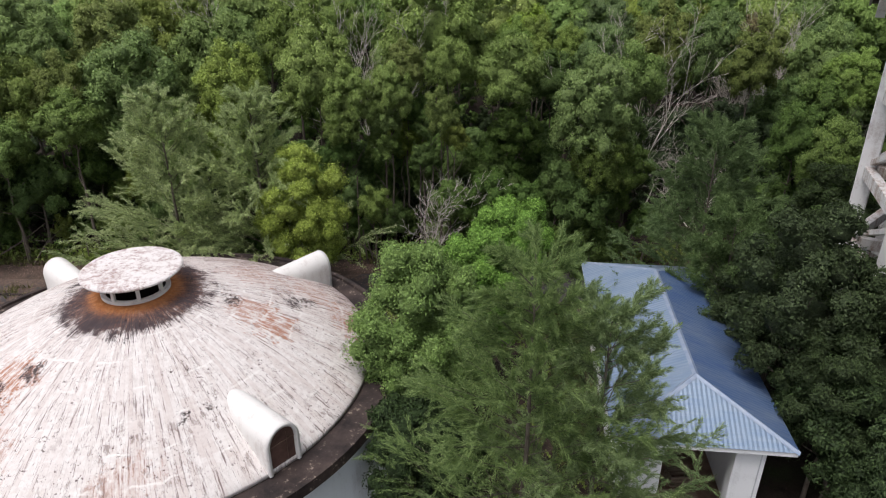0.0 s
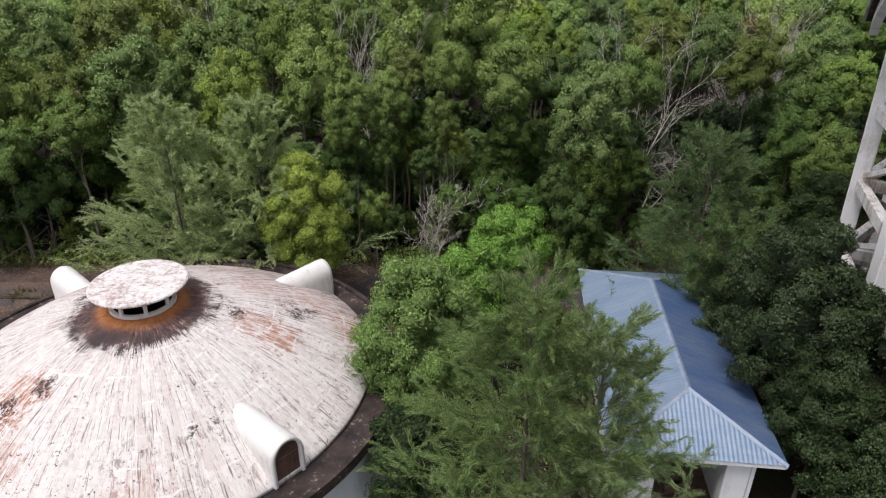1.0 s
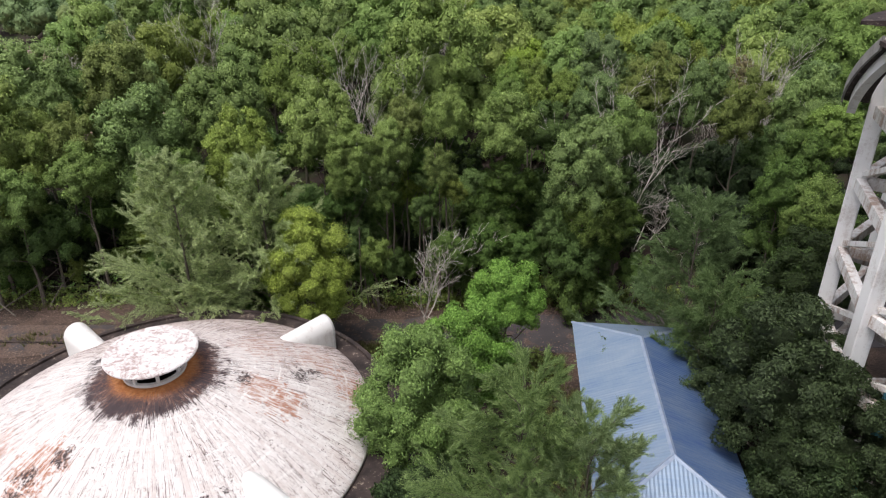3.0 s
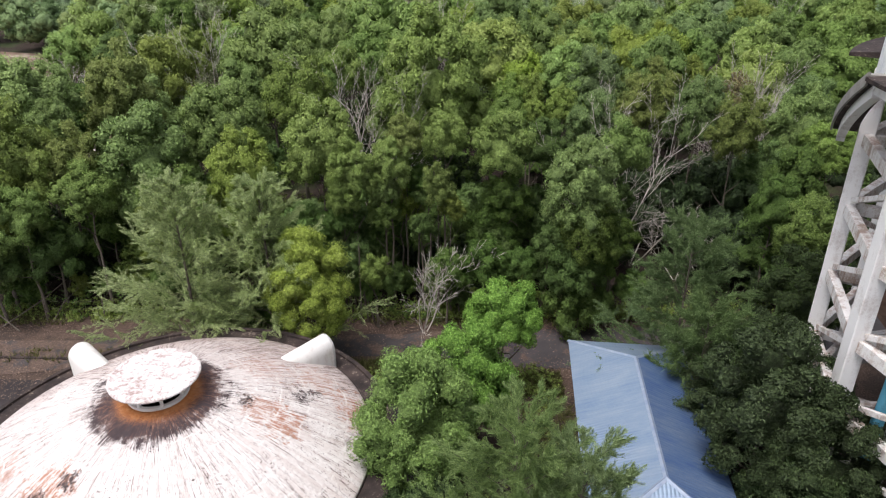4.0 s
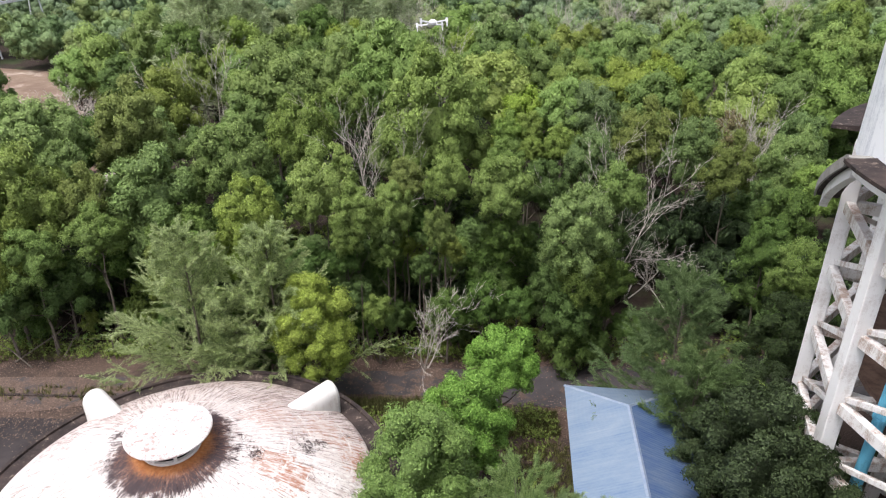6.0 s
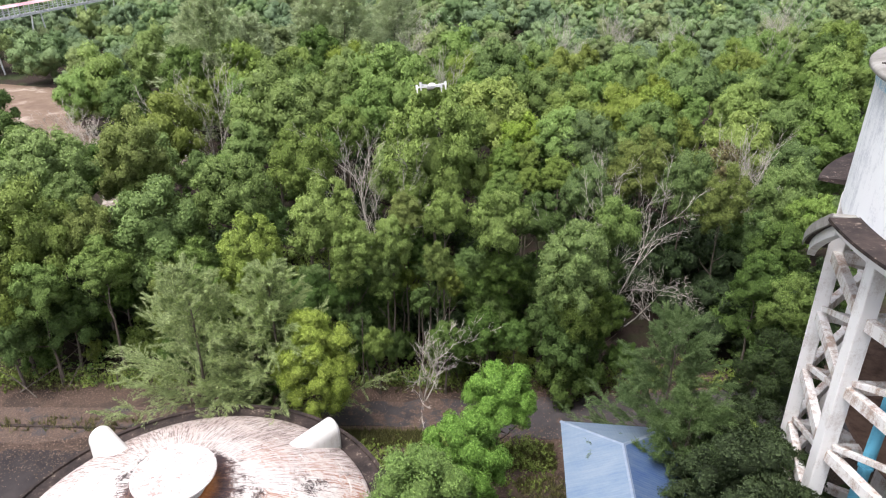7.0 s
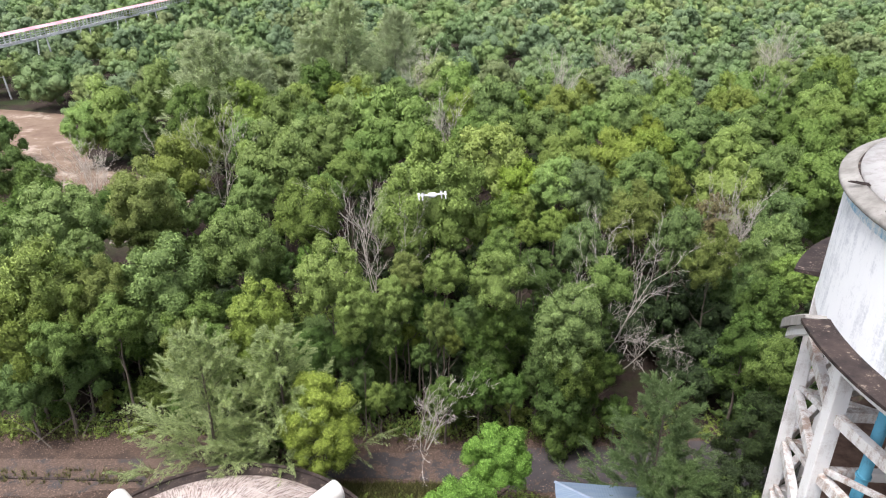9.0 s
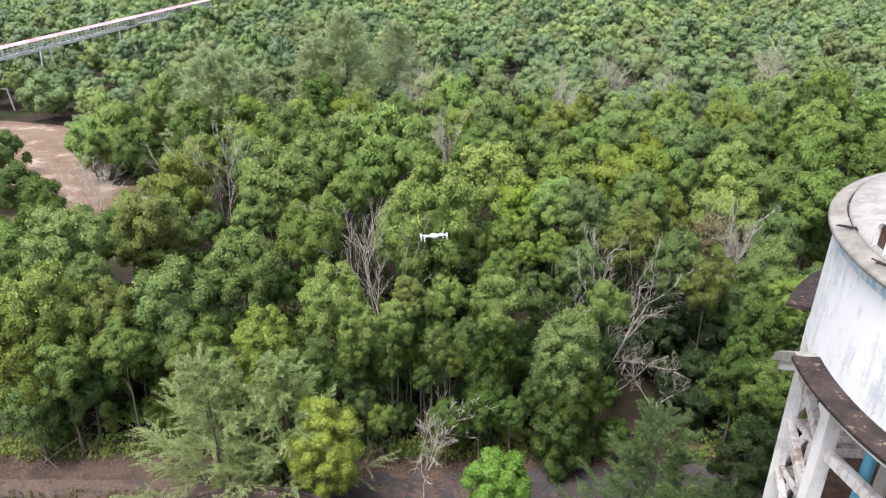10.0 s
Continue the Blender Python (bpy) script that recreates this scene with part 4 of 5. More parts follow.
def core_grids(rng, centres, radii, k=0.70, nu=7, nv=4, rough=0.18):
    """Lumpy rounded foliage masses, one for each clump: vertices, faces and normals."""
    th = (np.arange(nv + 1) / nv * math.pi * 0.92)[:, None]
    ph = (np.arange(nu) / nu * math.tau)[None, :] + 0.35 * (np.arange(nv + 1) % 2)[:, None]
    base = np.stack([np.sin(th) * np.cos(ph), np.sin(th) * np.sin(ph), np.cos(th) * np.ones_like(ph) * 0.9], -1)
    ii, jj = np.meshgrid(np.arange(nu), np.arange(nv))
    i2 = (ii + 1) % nu
    face = np.stack([jj * nu + ii, (jj + 1) * nu + ii, (jj + 1) * nu + i2, jj * nu + i2], -1).reshape(-1, 4)
    vs, fs = [], []
    for m, (c, r) in enumerate(zip(centres, radii)):
        s = 1 + rng.uniform(-rough, rough, (nv + 1, nu, 1))
        s[0] = 1
        vs.append((c + base * s * r * k).reshape(-1, 3))
        fs.append(face + m * nu * (nv + 1))
    return np.concatenate(vs), np.concatenate(fs), np.tile(unit(base).reshape(-1, 3), (len(vs), 1))


def crown_geometry(seed, radius, depth, n, lobes, per, size, nu=7, nv=4, fill=0.84, jitter=0.50, lump=1.0, bulk=1.0):
    """All of a crown: leaf faces with their normals, and the packed masses inside."""
    rng = np.random.default_rng(seed)
    cb, rb, c, r, own = boughs(rng, radius, depth, n, lobes, lump, bulk)
    mid = rng.normal(0, 0.10, (4, 3)) * np.array([radius, radius, depth])
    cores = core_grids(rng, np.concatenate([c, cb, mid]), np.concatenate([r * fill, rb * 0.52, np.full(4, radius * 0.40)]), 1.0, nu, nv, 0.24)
    t1, n1 = leaf_tris(rng, c, r, cb[own], per, size, jitter=jitter)
    t2, n2 = leaf_tris(rng, cb, rb * 0.72, cb * 0.4, per, size, jitter=jitter)
    return np.concatenate([t1, t2]), np.concatenate([n1, n2]), cores


def foliage_mesh(name, leaves, soft, core, mat):
    """Loose leaf faces and rounded masses as one mesh with two materials."""
    cv, cf, cn = core
    k = len(leaves)
    v = np.concatenate([np.asarray(leaves).reshape(-1, 3), cv]).astype(np.float32)
    loops = np.concatenate([np.arange(3 * k), (cf + 3 * k).ravel()]).astype(np.int32)
    start = np.concatenate([np.arange(0, 3 * k, 3), 3 * k + np.arange(0, 4 * len(cf), 4)]).astype(np.int32)
    me = bpy.data.meshes.new(name)
    me.vertices.add(len(v))
    me.vertices.foreach_set("co", v.ravel())
    me.loops.add(len(loops))
    me.loops.foreach_set("vertex_index", loops)
    me.polygons.add(len(start))
    me.polygons.foreach_set("loop_start", start)
    me.materials.append(mat)
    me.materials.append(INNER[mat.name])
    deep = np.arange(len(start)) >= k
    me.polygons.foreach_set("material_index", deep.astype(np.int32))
    me.polygons.foreach_set("use_smooth", np.ones(len(start), bool))
    me.update(calc_edges=True)
    me.normals_split_custom_set_from_vertices(np.concatenate([np.repeat(soft, 3, axis=0), cn]).astype(np.float32))
    return me


def make_tree(kind, seed, mat, label, category="tree", height=9.5, radius=2.3, depth=2.6, n=16, lobes=7, per=40, size=0.07, nu=7, nv=4, fill=0.84, jitter=0.50, lump=1.0, bulk=1.0):
    """A broadleaf tree of the given height: trunk with limbs, and crown."""
    rng = np.random.default_rng(seed)
    t = thing(kind, pose(0, 0, -60), label, category)
    part("trunk", limb_tree(rng, height - depth * 0.9, radius * 0.95, 0.45, 8 if per > 100 else 4, 0.13), M_BARK, t, smooth=True)
    cr = part("crown", foliage_mesh("crown", *crown_geometry(seed, radius, depth, n, lobes, per, size, nu, nv, fill, jitter, lump, bulk), mat), None, t)
    cr.location = (0, 0, height - depth * 0.97)
    return t


def casuarina(kind, seed, mat, label, height=10.0, spread=2.6, n_branch=60, strands=150, length=0.42, low=0.12, thick=1.0, taper=0.8, n_pl=13, frizz=0.50):
    """A feathery tree: many rising branches, each hung with fine needle sprays."""
    rng = np.random.default_rng(seed)
    t = thing(kind, pose(0, 0, -60), label, "tree")
    g = Geo()
    g.tube((0, 0, -0.1), (0.1, 0.05, height * 0.5), 0.12, 0.06, 8, False)
    g.tube((0.1, 0.05, height * 0.5), (0.05, 0.1, height * 0.97), 0.06, 0.012, 6, False)
    quads = []
    for i in range(n_branch):
        h = low + (0.97 - low) * (i + rng.uniform(0, 1)) / n_branch
        a = i * 2.399 + rng.uniform(-0.5, 0.5)
        ln = spread * (1.12 - h) ** taper * rng.uniform(0.65, 1.15) + 0.30
        d = np.array([math.cos(a), math.sin(a), rng.uniform(0.25, 0.75) + 0.5 * h])
        d /= np.linalg.norm(d)
        p0 = np.array([0.1 * h, 0.08 * h, height * h])
        bend = np.array([0, 0, rng.uniform(-0.10, 0.10)])
        g.tube(p0, p0 + d * ln * 0.9, 0.017, 0.005, 3, False)
        # fronds leave the branch on all sides; fine sprays hug each frond
        ps = rng.uniform(0.12, 1.0, n_pl) ** 0.8
        pc = p0 + d * (ln * ps)[:, None] + bend * (ps ** 2 * ln)[:, None]
        pd = unit(d * 0.95 + rng.normal(0, 0.42, (n_pl, 3)) + np.array([0, 0, 0.10]))
        pl = (0.22 + ln * 0.34 * (1.15 - ps * 0.75)) * rng.uniform(0.7, 1.25, n_pl)
        which = rng.choice(n_pl, strands, p=pl / pl.sum())
        u = rng.uniform(0, 1, strands)
        base = pc[which] + pd[which] * (u * pl[which])[:, None] + np.array([0, 0, -0.16]) * (u ** 2 * pl[which])[:, None] + rng.normal(0, 0.09 * frizz, (strands, 3))
        sd = unit(pd[which] + rng.normal(0, frizz, (strands, 3)) + np.array([0, 0, -0.10]))
        L = length * rng.uniform(0.4, 1.1, (strands, 1)) * (1.05 - 0.55 * u)[:, None]
        w = unit(np.cross(sd, rng.normal(0, 1, (strands, 3)))) * rng.uniform(0.008, 0.018, (strands, 1)) * thick
        tip = base + sd * L + np.array([0, 0, -0.12]) * L
        quads.append(np.stack([base - w, tip, base + w], 1))
    part("trunk", g, M_BARK, t)
    part("foliage", quad_mesh("foliage", np.concatenate(quads), mat), None, t, "fine feathery needle sprays")
    return t


def place(src, x, y, s, turn, sz=None, group=""):
    ob = copy_thing(src, pose(x, y, ground_height(x, y), 0, 0, turn))
    ob.scale = (s, s, sz or s)
    if group:
        tagged(ob, group=group)
    return ob


def clear(x, y):
    """Whether a forest tree may stand here."""
    if 10.8 < x < 20.5 and 33 < y < 46 or -15.0 < x < -8.0 and 43.0 < y < 51.5:
        return False
    if y < 33.5 and -30 < x < 60:
        return False
    inside = False
    for (xa, ya), (xb, yb) in zip(CLEARING, CLEARING[1:] + CLEARING[:1]):
        if (ya > y) != (yb > y) and x < xa + (y - ya) / (yb - ya) * (xb - xa):
            inside = not inside
    if inside or (-37 < x < -29 and (60 < y < 66.5 or 72 < y < 79)) or (-41 < x < -34 and 49 < y < 55) or (-49 < x < -29 and 57 < y < 85):
        return False
    if (x - TOWER.x) ** 2 + (y - TOWER.y) ** 2 < 13.2 ** 2:
        return False
    return True


BASE_R, BASE_C = 2.3, 8.5
FOREST = "trees of the mangrove wood"
LOOKS = {"G": (M_LEAF, "green broadleaf tree with a rounded clumpy crown"), "L": (M_LEAF_LIGHT, "light green broadleaf tree with a many-lobed crown"),
         "F": (M_LEAF_FRESH, "yellow-green broadleaf tree with a dense lobed crown"), "O": (M_LEAF_YELLOW, "olive green broadleaf tree with a soft crown"),
         "D": (M_LEAF_DARK, "dark green broadleaf tree with dense foliage"), "B": (M_LEAF_BLUE, "bluish green broadleaf tree with a rounded crown"),
         "Y": (M_LEAF_LIME, "bright lime green broadleaf tree with a small crown")}
kinds, plain = {}, {}
SOFT = {key: leaf_material("soft_" + m.name, *TONES[m.name], spread=0.45) for key, (m, lab) in LOOKS.items()}
for i, (key, (m, lab)) in enumerate(LOOKS.items()):
    kinds[key] = [make_tree("broadleaf_tree", 11 + 20 * i + j, m, lab, "tree", BASE_C + 2.5, BASE_R, 2.6 + 0.5 * j, 18 + 5 * j, 6, 92, 0.066, 5, 3, 0.72, 0.42, 1.2, 1.08) for j in range(2)]
    plain[key] = [make_tree("broadleaf_tree", 17 + 20 * i + j, SOFT[key], lab, "tree", BASE_C + 2.5, BASE_R, 2.5 + 0.4 * j, 12 + 3 * j, 6, 70, 0.090, 5, 3, 0.78, 0.33, 1.3, 1.15) for j in range(2)]


def forest_tree(x, y, zc, r, key, turn, tall=1.0):
    """A tree of the wood whose crown of this radius is centred at the height zc."""
    src = (kinds if y < 52 and zc > 5.5 else plain)[key][int(turn * 7.3) % 2]
    ob = copy_thing(src, pose(x, y, 0, 0, 0, turn))
    s = r * 1.06 / BASE_R
    for child in ob.children:
        if child.name.startswith("crown"):
            child.location, child.scale = (0, 0, zc), (s, s, s * tall)
        else:
            w = min(1.3, 0.45 + 0.55 * s)
            child.scale = (w, w, zc / BASE_C)
    return tagged(ob, group=FOREST)


# x, y, height of the crown's middle, crown radius, look
STANDS = [
    [(-10.0, 31.9, 9.5, 1.6, "F"), (9.6, 33.0, 5.6, 1.2, "D"), (7.5, 32.6, 8.6, 1.9, "G"), (-3.6, 32.9, 3.6, 0.9, "L"), (0.4, 32.9, 3.6, 1.1, "D"), (2.5, 33.6, 3.6, 1.4, "D"), (-25.4, 33.3, 3.6, 1.7, "D"), (4.5, 33.5, 3.6, 1.0, "D"), (-23.3, 33.9, 6.2, 1.5, "G"), (-13.6, 34.0, 6.2, 1.3, "L"), (-0.1, 34.2, 8.1, 0.9, "O"), (8.0, 34.3, 3.6, 1.3, "D"), (18.8, 34.6, 6.5, 1.4, "D"), (-25.5, 34.7, 6.0, 2.3, "O"), (-5.1, 34.8, 3.6, 1.1, "D"), (-15.6, 34.8, 6.2, 1.4, "O"), (-4.9, 35.1, 8.6, 1.2, "L"), (-20.0, 35.2, 7.2, 1.7, "G"), (-22.8, 35.3, 3.6, 1.7, "D"), (6.4, 35.5, 3.6, 1.1, "D")],
    [(9.6, 35.5, 3.6, 1.1, "D"), (-2.8, 35.7, 8.8, 1.1, "L"), (3.1, 36.0, 3.6, 1.3, "D"), (19.2, 36.1, 3.6, 1.7, "D"), (-27.8, 36.2, 8.6, 1.9, "F"), (4.0, 36.2, 6.6, 1.4, "D"), (6.4, 36.4, 1.7, 1.0, "B"), (10.4, 36.5, 9.2, 1.6, "G"), (0.3, 36.5, 10.1, 1.2, "L"), (-24.9, 36.8, 8.0, 2.6, "F"), (-2.0, 36.9, 10.0, 1.1, "O"), (10.4, 36.9, 6.2, 1.1, "D"), (3.7, 36.9, 9.3, 1.9, "G"), (-6.9, 37.0, 8.9, 2.0, "F"), (-2.3, 37.2, 5.8, 1.3, "F"), (-27.6, 37.3, 6.2, 2.0, "O"), (-16.1, 37.4, 6.2, 1.8, "L"), (-6.9, 37.5, 3.6, 1.4, "B"), (-21.6, 37.7, 7.8, 1.7, "O")],
    [(-5.2, 38.2, 3.6, 1.4, "D"), (-3.1, 38.2, 3.6, 1.4, "D"), (-1.1, 38.2, 3.6, 1.0, "G"), (-20.8, 38.4, 3.6, 1.7, "D"), (21.7, 38.5, 6.5, 1.7, "D"), (5.9, 38.6, 3.6, 1.4, "D"), (23.4, 38.7, 8.6, 1.6, "L"), (-17.8, 38.8, 7.5, 2.9, "G"), (6.3, 39.1, 8.6, 1.5, "D"), (1.4, 39.3, 3.6, 1.4, "G"), (18.0, 39.5, 9.5, 1.6, "O"), (-23.5, 39.7, 9.1, 1.6, "G"), (-8.4, 39.8, 3.6, 1.3, "B"), (4.1, 40.7, 9.6, 1.4, "G"), (8.8, 40.7, 6.5, 1.3, "D"), (20.8, 40.7, 6.5, 1.8, "D"), (-19.8, 41.3, 3.6, 1.6, "G"), (9.6, 41.4, 9.7, 1.5, "B"), (-30.2, 41.5, 8.6, 1.7, "G")],
    [(16.3, 41.6, 10.1, 1.8, "B"), (-13.7, 41.7, 9.0, 2.5, "L"), (22.9, 41.9, 8.6, 2.0, "L"), (0.0, 42.1, 3.6, 1.1, "D"), (2.1, 42.2, 3.6, 1.3, "D"), (-27.5, 42.2, 8.7, 1.8, "G"), (-26.6, 43.0, 10.3, 2.8, "L"), (8.2, 44.7, 9.4, 1.2, "Y"), (6.3, 44.8, 9.1, 0.9, "Y"), (-10.0, 46.8, 9.3, 2.4, "L"), (4.8, 47.0, 9.8, 1.3, "G"), (6.3, 47.0, 10.2, 1.0, "Y"), (-15.9, 47.2, 8.6, 1.6, "G"), (14.8, 47.3, 9.1, 2.2, "O"), (-0.4, 47.7, 10.1, 3.5, "L"), (-22.7, 48.3, 6.0, 1.9, "O"), (26.8, 48.6, 8.6, 2.0, "B"), (-23.4, 49.1, 8.9, 2.7, "O"), (-13.3, 49.4, 3.6, 1.7, "D")],
    [(14.0, 50.7, 8.6, 1.6, "G"), (-36.5, 50.8, 6.0, 2.2, "L"), (-10.7, 50.9, 3.6, 1.7, "D"), (11.6, 51.0, 10.0, 2.1, "B"), (9.7, 52.2, 9.8, 2.2, "L"), (-9.7, 52.7, 8.9, 1.6, "G"), (16.8, 52.8, 9.8, 2.3, "L"), (19.5, 53.2, 8.6, 1.7, "O"), (-15.9, 53.4, 8.6, 1.9, "L"), (-24.2, 54.3, 6.0, 2.5, "L"), (33.5, 55.9, 8.6, 2.6, "L"), (7.1, 56.3, 8.6, 2.3, "F"), (-28.2, 56.8, 6.0, 2.4, "O"), (-14.4, 57.1, 9.6, 3.3, "L"), (-8.3, 57.5, 9.2, 2.0, "G"), (31.2, 58.7, 8.6, 2.7, "G"), (4.9, 59.4, 9.1, 3.5, "F"), (-17.0, 61.2, 8.6, 2.6, "L"), (12.2, 62.3, 8.6, 2.6, "O"), (16.7, 62.4, 8.6, 2.9, "F")],
    [(19.8, 62.4, 8.6, 2.6, "F"), (22.8, 63.3, 8.6, 2.5, "G"), (28.5, 63.4, 8.6, 2.6, "L"), (-7.1, 63.7, 8.6, 2.4, "G"), (37.3, 65.2, 8.6, 2.6, "L"), (-14.1, 66.3, 8.6, 2.3, "L"), (-11.2, 66.7, 9.4, 2.5, "L"), (-4.9, 68.7, 9.4, 4.3, "G"), (3.3, 68.8, 9.4, 2.1, "G"), (6.7, 68.9, 9.4, 2.3, "L"), (22.0, 69.1, 9.4, 1.7, "F"), (10.9, 69.5, 9.4, 2.4, "G"), (25.8, 70.6, 9.4, 3.2, "B"), (30.2, 70.6, 9.4, 2.3, "B"), (33.7, 71.3, 9.4, 2.3, "G"), (16.2, 71.7, 9.4, 2.2, "G"), (37.1, 72.0, 9.4, 2.0, "G"), (-14.0, 72.7, 9.4, 2.6, "G"), (-17.3, 73.8, 9.4, 2.7, "G"), (19.9, 74.4, 9.4, 2.7, "L")],
    [(-10.4, 75.0, 9.4, 2.7, "L"), (13.9, 79.0, 9.4, 2.8, "O"), (2.7, 80.1, 9.4, 2.1, "F"), (-5.7, 82.6, 9.4, 2.6, "G"), (5.6, 82.8, 9.4, 2.6, "L"), (-39.1, 83.4, 4.6, 3.2, "D"), (-46.7, 86.5, 4.6, 2.7, "L"), (-44.8, 89.7, 4.6, 3.9, "L")],
    [(-50.0, 75.0, 2.6, 2.6, "D"), (-46.2, 72.6, 2.6, 2.3, "D"), (-59.0, 87.5, 3.2, 2.6, "D"), (-54.5, 74.0, 3.0, 2.8, "D")]]
STANDS[-1] += [(19.6, 32.2, 6.2, 1.6, "G"), (19.8, 32.0, 3.4, 1.7, "D"), (21.4, 34.0, 3.6, 1.8, "D"), (14.1, 23.4, 4.0, 1.5, "G")]
DEAD = [(12.8, 40.2), (15.2, 38.4), (-0.9, 32.2), (-23.4, 66.0), (-36.5, 64.5), (22.6, 46.5), (21.0, 46.0), (0.5, 73.0), (-4.9, 45.5)]
stand = np.random.default_rng(5)
placed = [(x, y, 1.2) for x, y in DEAD]
for row in STANDS:
    for x, y, zc, r, key in row:
        forest_tree(x, y, zc, r, key, stand.uniform(0, 360), stand.uniform(0.95, 1.2))
        placed.append((x, y, r))
        if zc > 5.5 and y < 39.5 and -20 < x < 10:
            # younger trees in the shade round the stem, and boughs that hang low at the wood's edge
            low = max(1.4, zc - r * stand.uniform(2.2, 3.2))
            forest_tree(x + stand.normal(0, 0.8), y - 0.1, low, r * 0.85, "DDDG"[int(stand.integers(0, 4))], stand.uniform(0, 360))
            if y < 36:
                forest_tree(x + stand.normal(0, 0.5), y - 0.2, zc - r * 1.25, r * 0.78, key, stand.uniform(0, 360))
                forest_tree(x + stand.normal(0, 0.5), y - 0.1, 1.5, r * 0.8, "D", stand.uniform(0, 360), 1.2)
        elif zc > 7.5 and r > 1.6 and y < 60 and stand.uniform() < 0.30:
            # lower foliage of the same stand, in the shade under the crown
            a, rr = stand.uniform(0, math.tau), r * stand.uniform(0.55, 0.8)
            xx, yy = x + r * 0.6 * math.cos(a), y + r * 0.6 * math.sin(a)
            if clear(xx, yy):
                forest_tree(xx, yy, zc - r * 1.1 - stand.uniform(0.6, 1.8), rr, "D" if x > 4 else "GDDO"[int(stand.integers(0, 4))], stand.uniform(0, 360))
# shrubs at the wood's edge
shrub = [make_tree("shrub", 71 + i, m, "leafy green shrub at the edge of the wood", "shrub", 2.6, 1.3, 1.5, 9, 5, 40, 0.060, 6, 3) for i, m in enumerate((M_LEAF, M_LEAF_DARK, M_LEAF_YELLOW))]
for k in range(30):
    x = -30 + 52 * (k + stand.uniform(0, 1)) / 30
    if 10.5 < x < 18:
        continue
    place(shrub[int(stand.choice(3, p=[0.4, 0.45, 0.15]))], x, 34.8 + abs(stand.normal(0, 1.6)), stand.uniform(0.5, 1.1), stand.uniform(0, 360), stand.uniform(0.6, 1.2), "shrubs at the wood's edge")
# the gloom of this hollow is put into the shrubs' leaf colour
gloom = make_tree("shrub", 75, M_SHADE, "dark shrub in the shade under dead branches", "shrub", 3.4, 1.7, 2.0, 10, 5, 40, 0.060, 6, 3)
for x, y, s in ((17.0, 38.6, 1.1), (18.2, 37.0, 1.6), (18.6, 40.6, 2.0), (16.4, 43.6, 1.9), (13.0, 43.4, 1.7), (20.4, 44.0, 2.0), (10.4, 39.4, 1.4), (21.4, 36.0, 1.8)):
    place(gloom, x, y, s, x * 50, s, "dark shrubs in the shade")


# the wood behind them: large crowns first, smaller ones where they leave room
def scatter(seed, tries, y0, y1, fan, sizes, packed, taken):
    """Places for crowns of the given radii that hardly overlap: x, y, radius."""
    r0 = np.random.default_rng(seed)
    taken = np.array(taken, float).reshape(-1, 3)
    found = []
    for lo, hi in sizes:
        for k in range(tries):
            y = y0 + (y1 - y0) * math.sqrt(r0.uniform(0, 1))
            x = r0.uniform(-1, 1) * (8 + y * fan)
            r = r0.uniform(lo, hi)
            if clear(x, y) and (not len(taken) or np.all((taken[:, 0] - x) ** 2 + (taken[:, 1] - y) ** 2 > (packed * (taken[:, 2] + r)) ** 2)):
                taken = np.vstack([taken, (x, y, r)])
                found.append((x, y, r))
    return found


for x, y, r in scatter(8, 900, 44, 92, 0.66, ((2.4, 3.3), (1.8, 2.4), (1.3, 1.8)), 1.0, placed):
    key = "GGGLLLFOODBY"[int(stand.integers(0, 12))]
    low = 0.0 if y > 66 else 2.2
    forest_tree(x, y, stand.uniform(7.6, 9.6) + (r - 2.3) * 0.8 - low, r, key, stand.uniform(0, 360), stand.uniform(0.95, 1.25))


# single trees near the buildings
def single(src, x, y, turn=0.0):
    src.matrix_world = pose(x, y, 0, 0, 0, turn)
    return src


single(make_tree("broadleaf_tree", 41, M_LEAF_BRIGHT, "bright fresh green tree beside the asphalt road", "tree", 6.6, 1.7, 2.1, 26, 7, 190, 0.050, fill=0.70, jitter=0.42, lump=1.25), 3.0, 26.4)
single(make_tree("broadleaf_tree", 42, M_LEAF_BRIGHT, "bright green bushy tree between dome and house", "tree", 6.5, 1.9, 2.6, 28, 7, 190, 0.050, fill=0.70, jitter=0.42, lump=1.25), 1.1, 22.9)
single(make_tree("broadleaf_tree", 43, M_WILLOWY, "green willowy tree leaning over the dome's edge", "tree", 7.5, 2.4, 3.6, 34, 8, 160, 0.046, fill=0.70, jitter=0.42, lump=1.25), -0.8, 19.4)
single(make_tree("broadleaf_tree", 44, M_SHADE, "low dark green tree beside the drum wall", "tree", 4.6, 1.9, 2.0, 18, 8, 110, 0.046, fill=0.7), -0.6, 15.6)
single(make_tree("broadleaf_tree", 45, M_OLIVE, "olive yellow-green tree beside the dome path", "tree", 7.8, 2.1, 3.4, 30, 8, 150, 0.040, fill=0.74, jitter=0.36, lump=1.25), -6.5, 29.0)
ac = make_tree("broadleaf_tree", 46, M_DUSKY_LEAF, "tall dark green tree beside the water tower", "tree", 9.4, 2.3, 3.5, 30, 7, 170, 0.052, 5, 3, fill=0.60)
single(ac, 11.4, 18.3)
# leaf colour carries the dense shade near the tower
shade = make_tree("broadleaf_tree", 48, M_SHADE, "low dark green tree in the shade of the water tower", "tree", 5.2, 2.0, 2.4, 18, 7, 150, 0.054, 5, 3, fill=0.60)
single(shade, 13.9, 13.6)
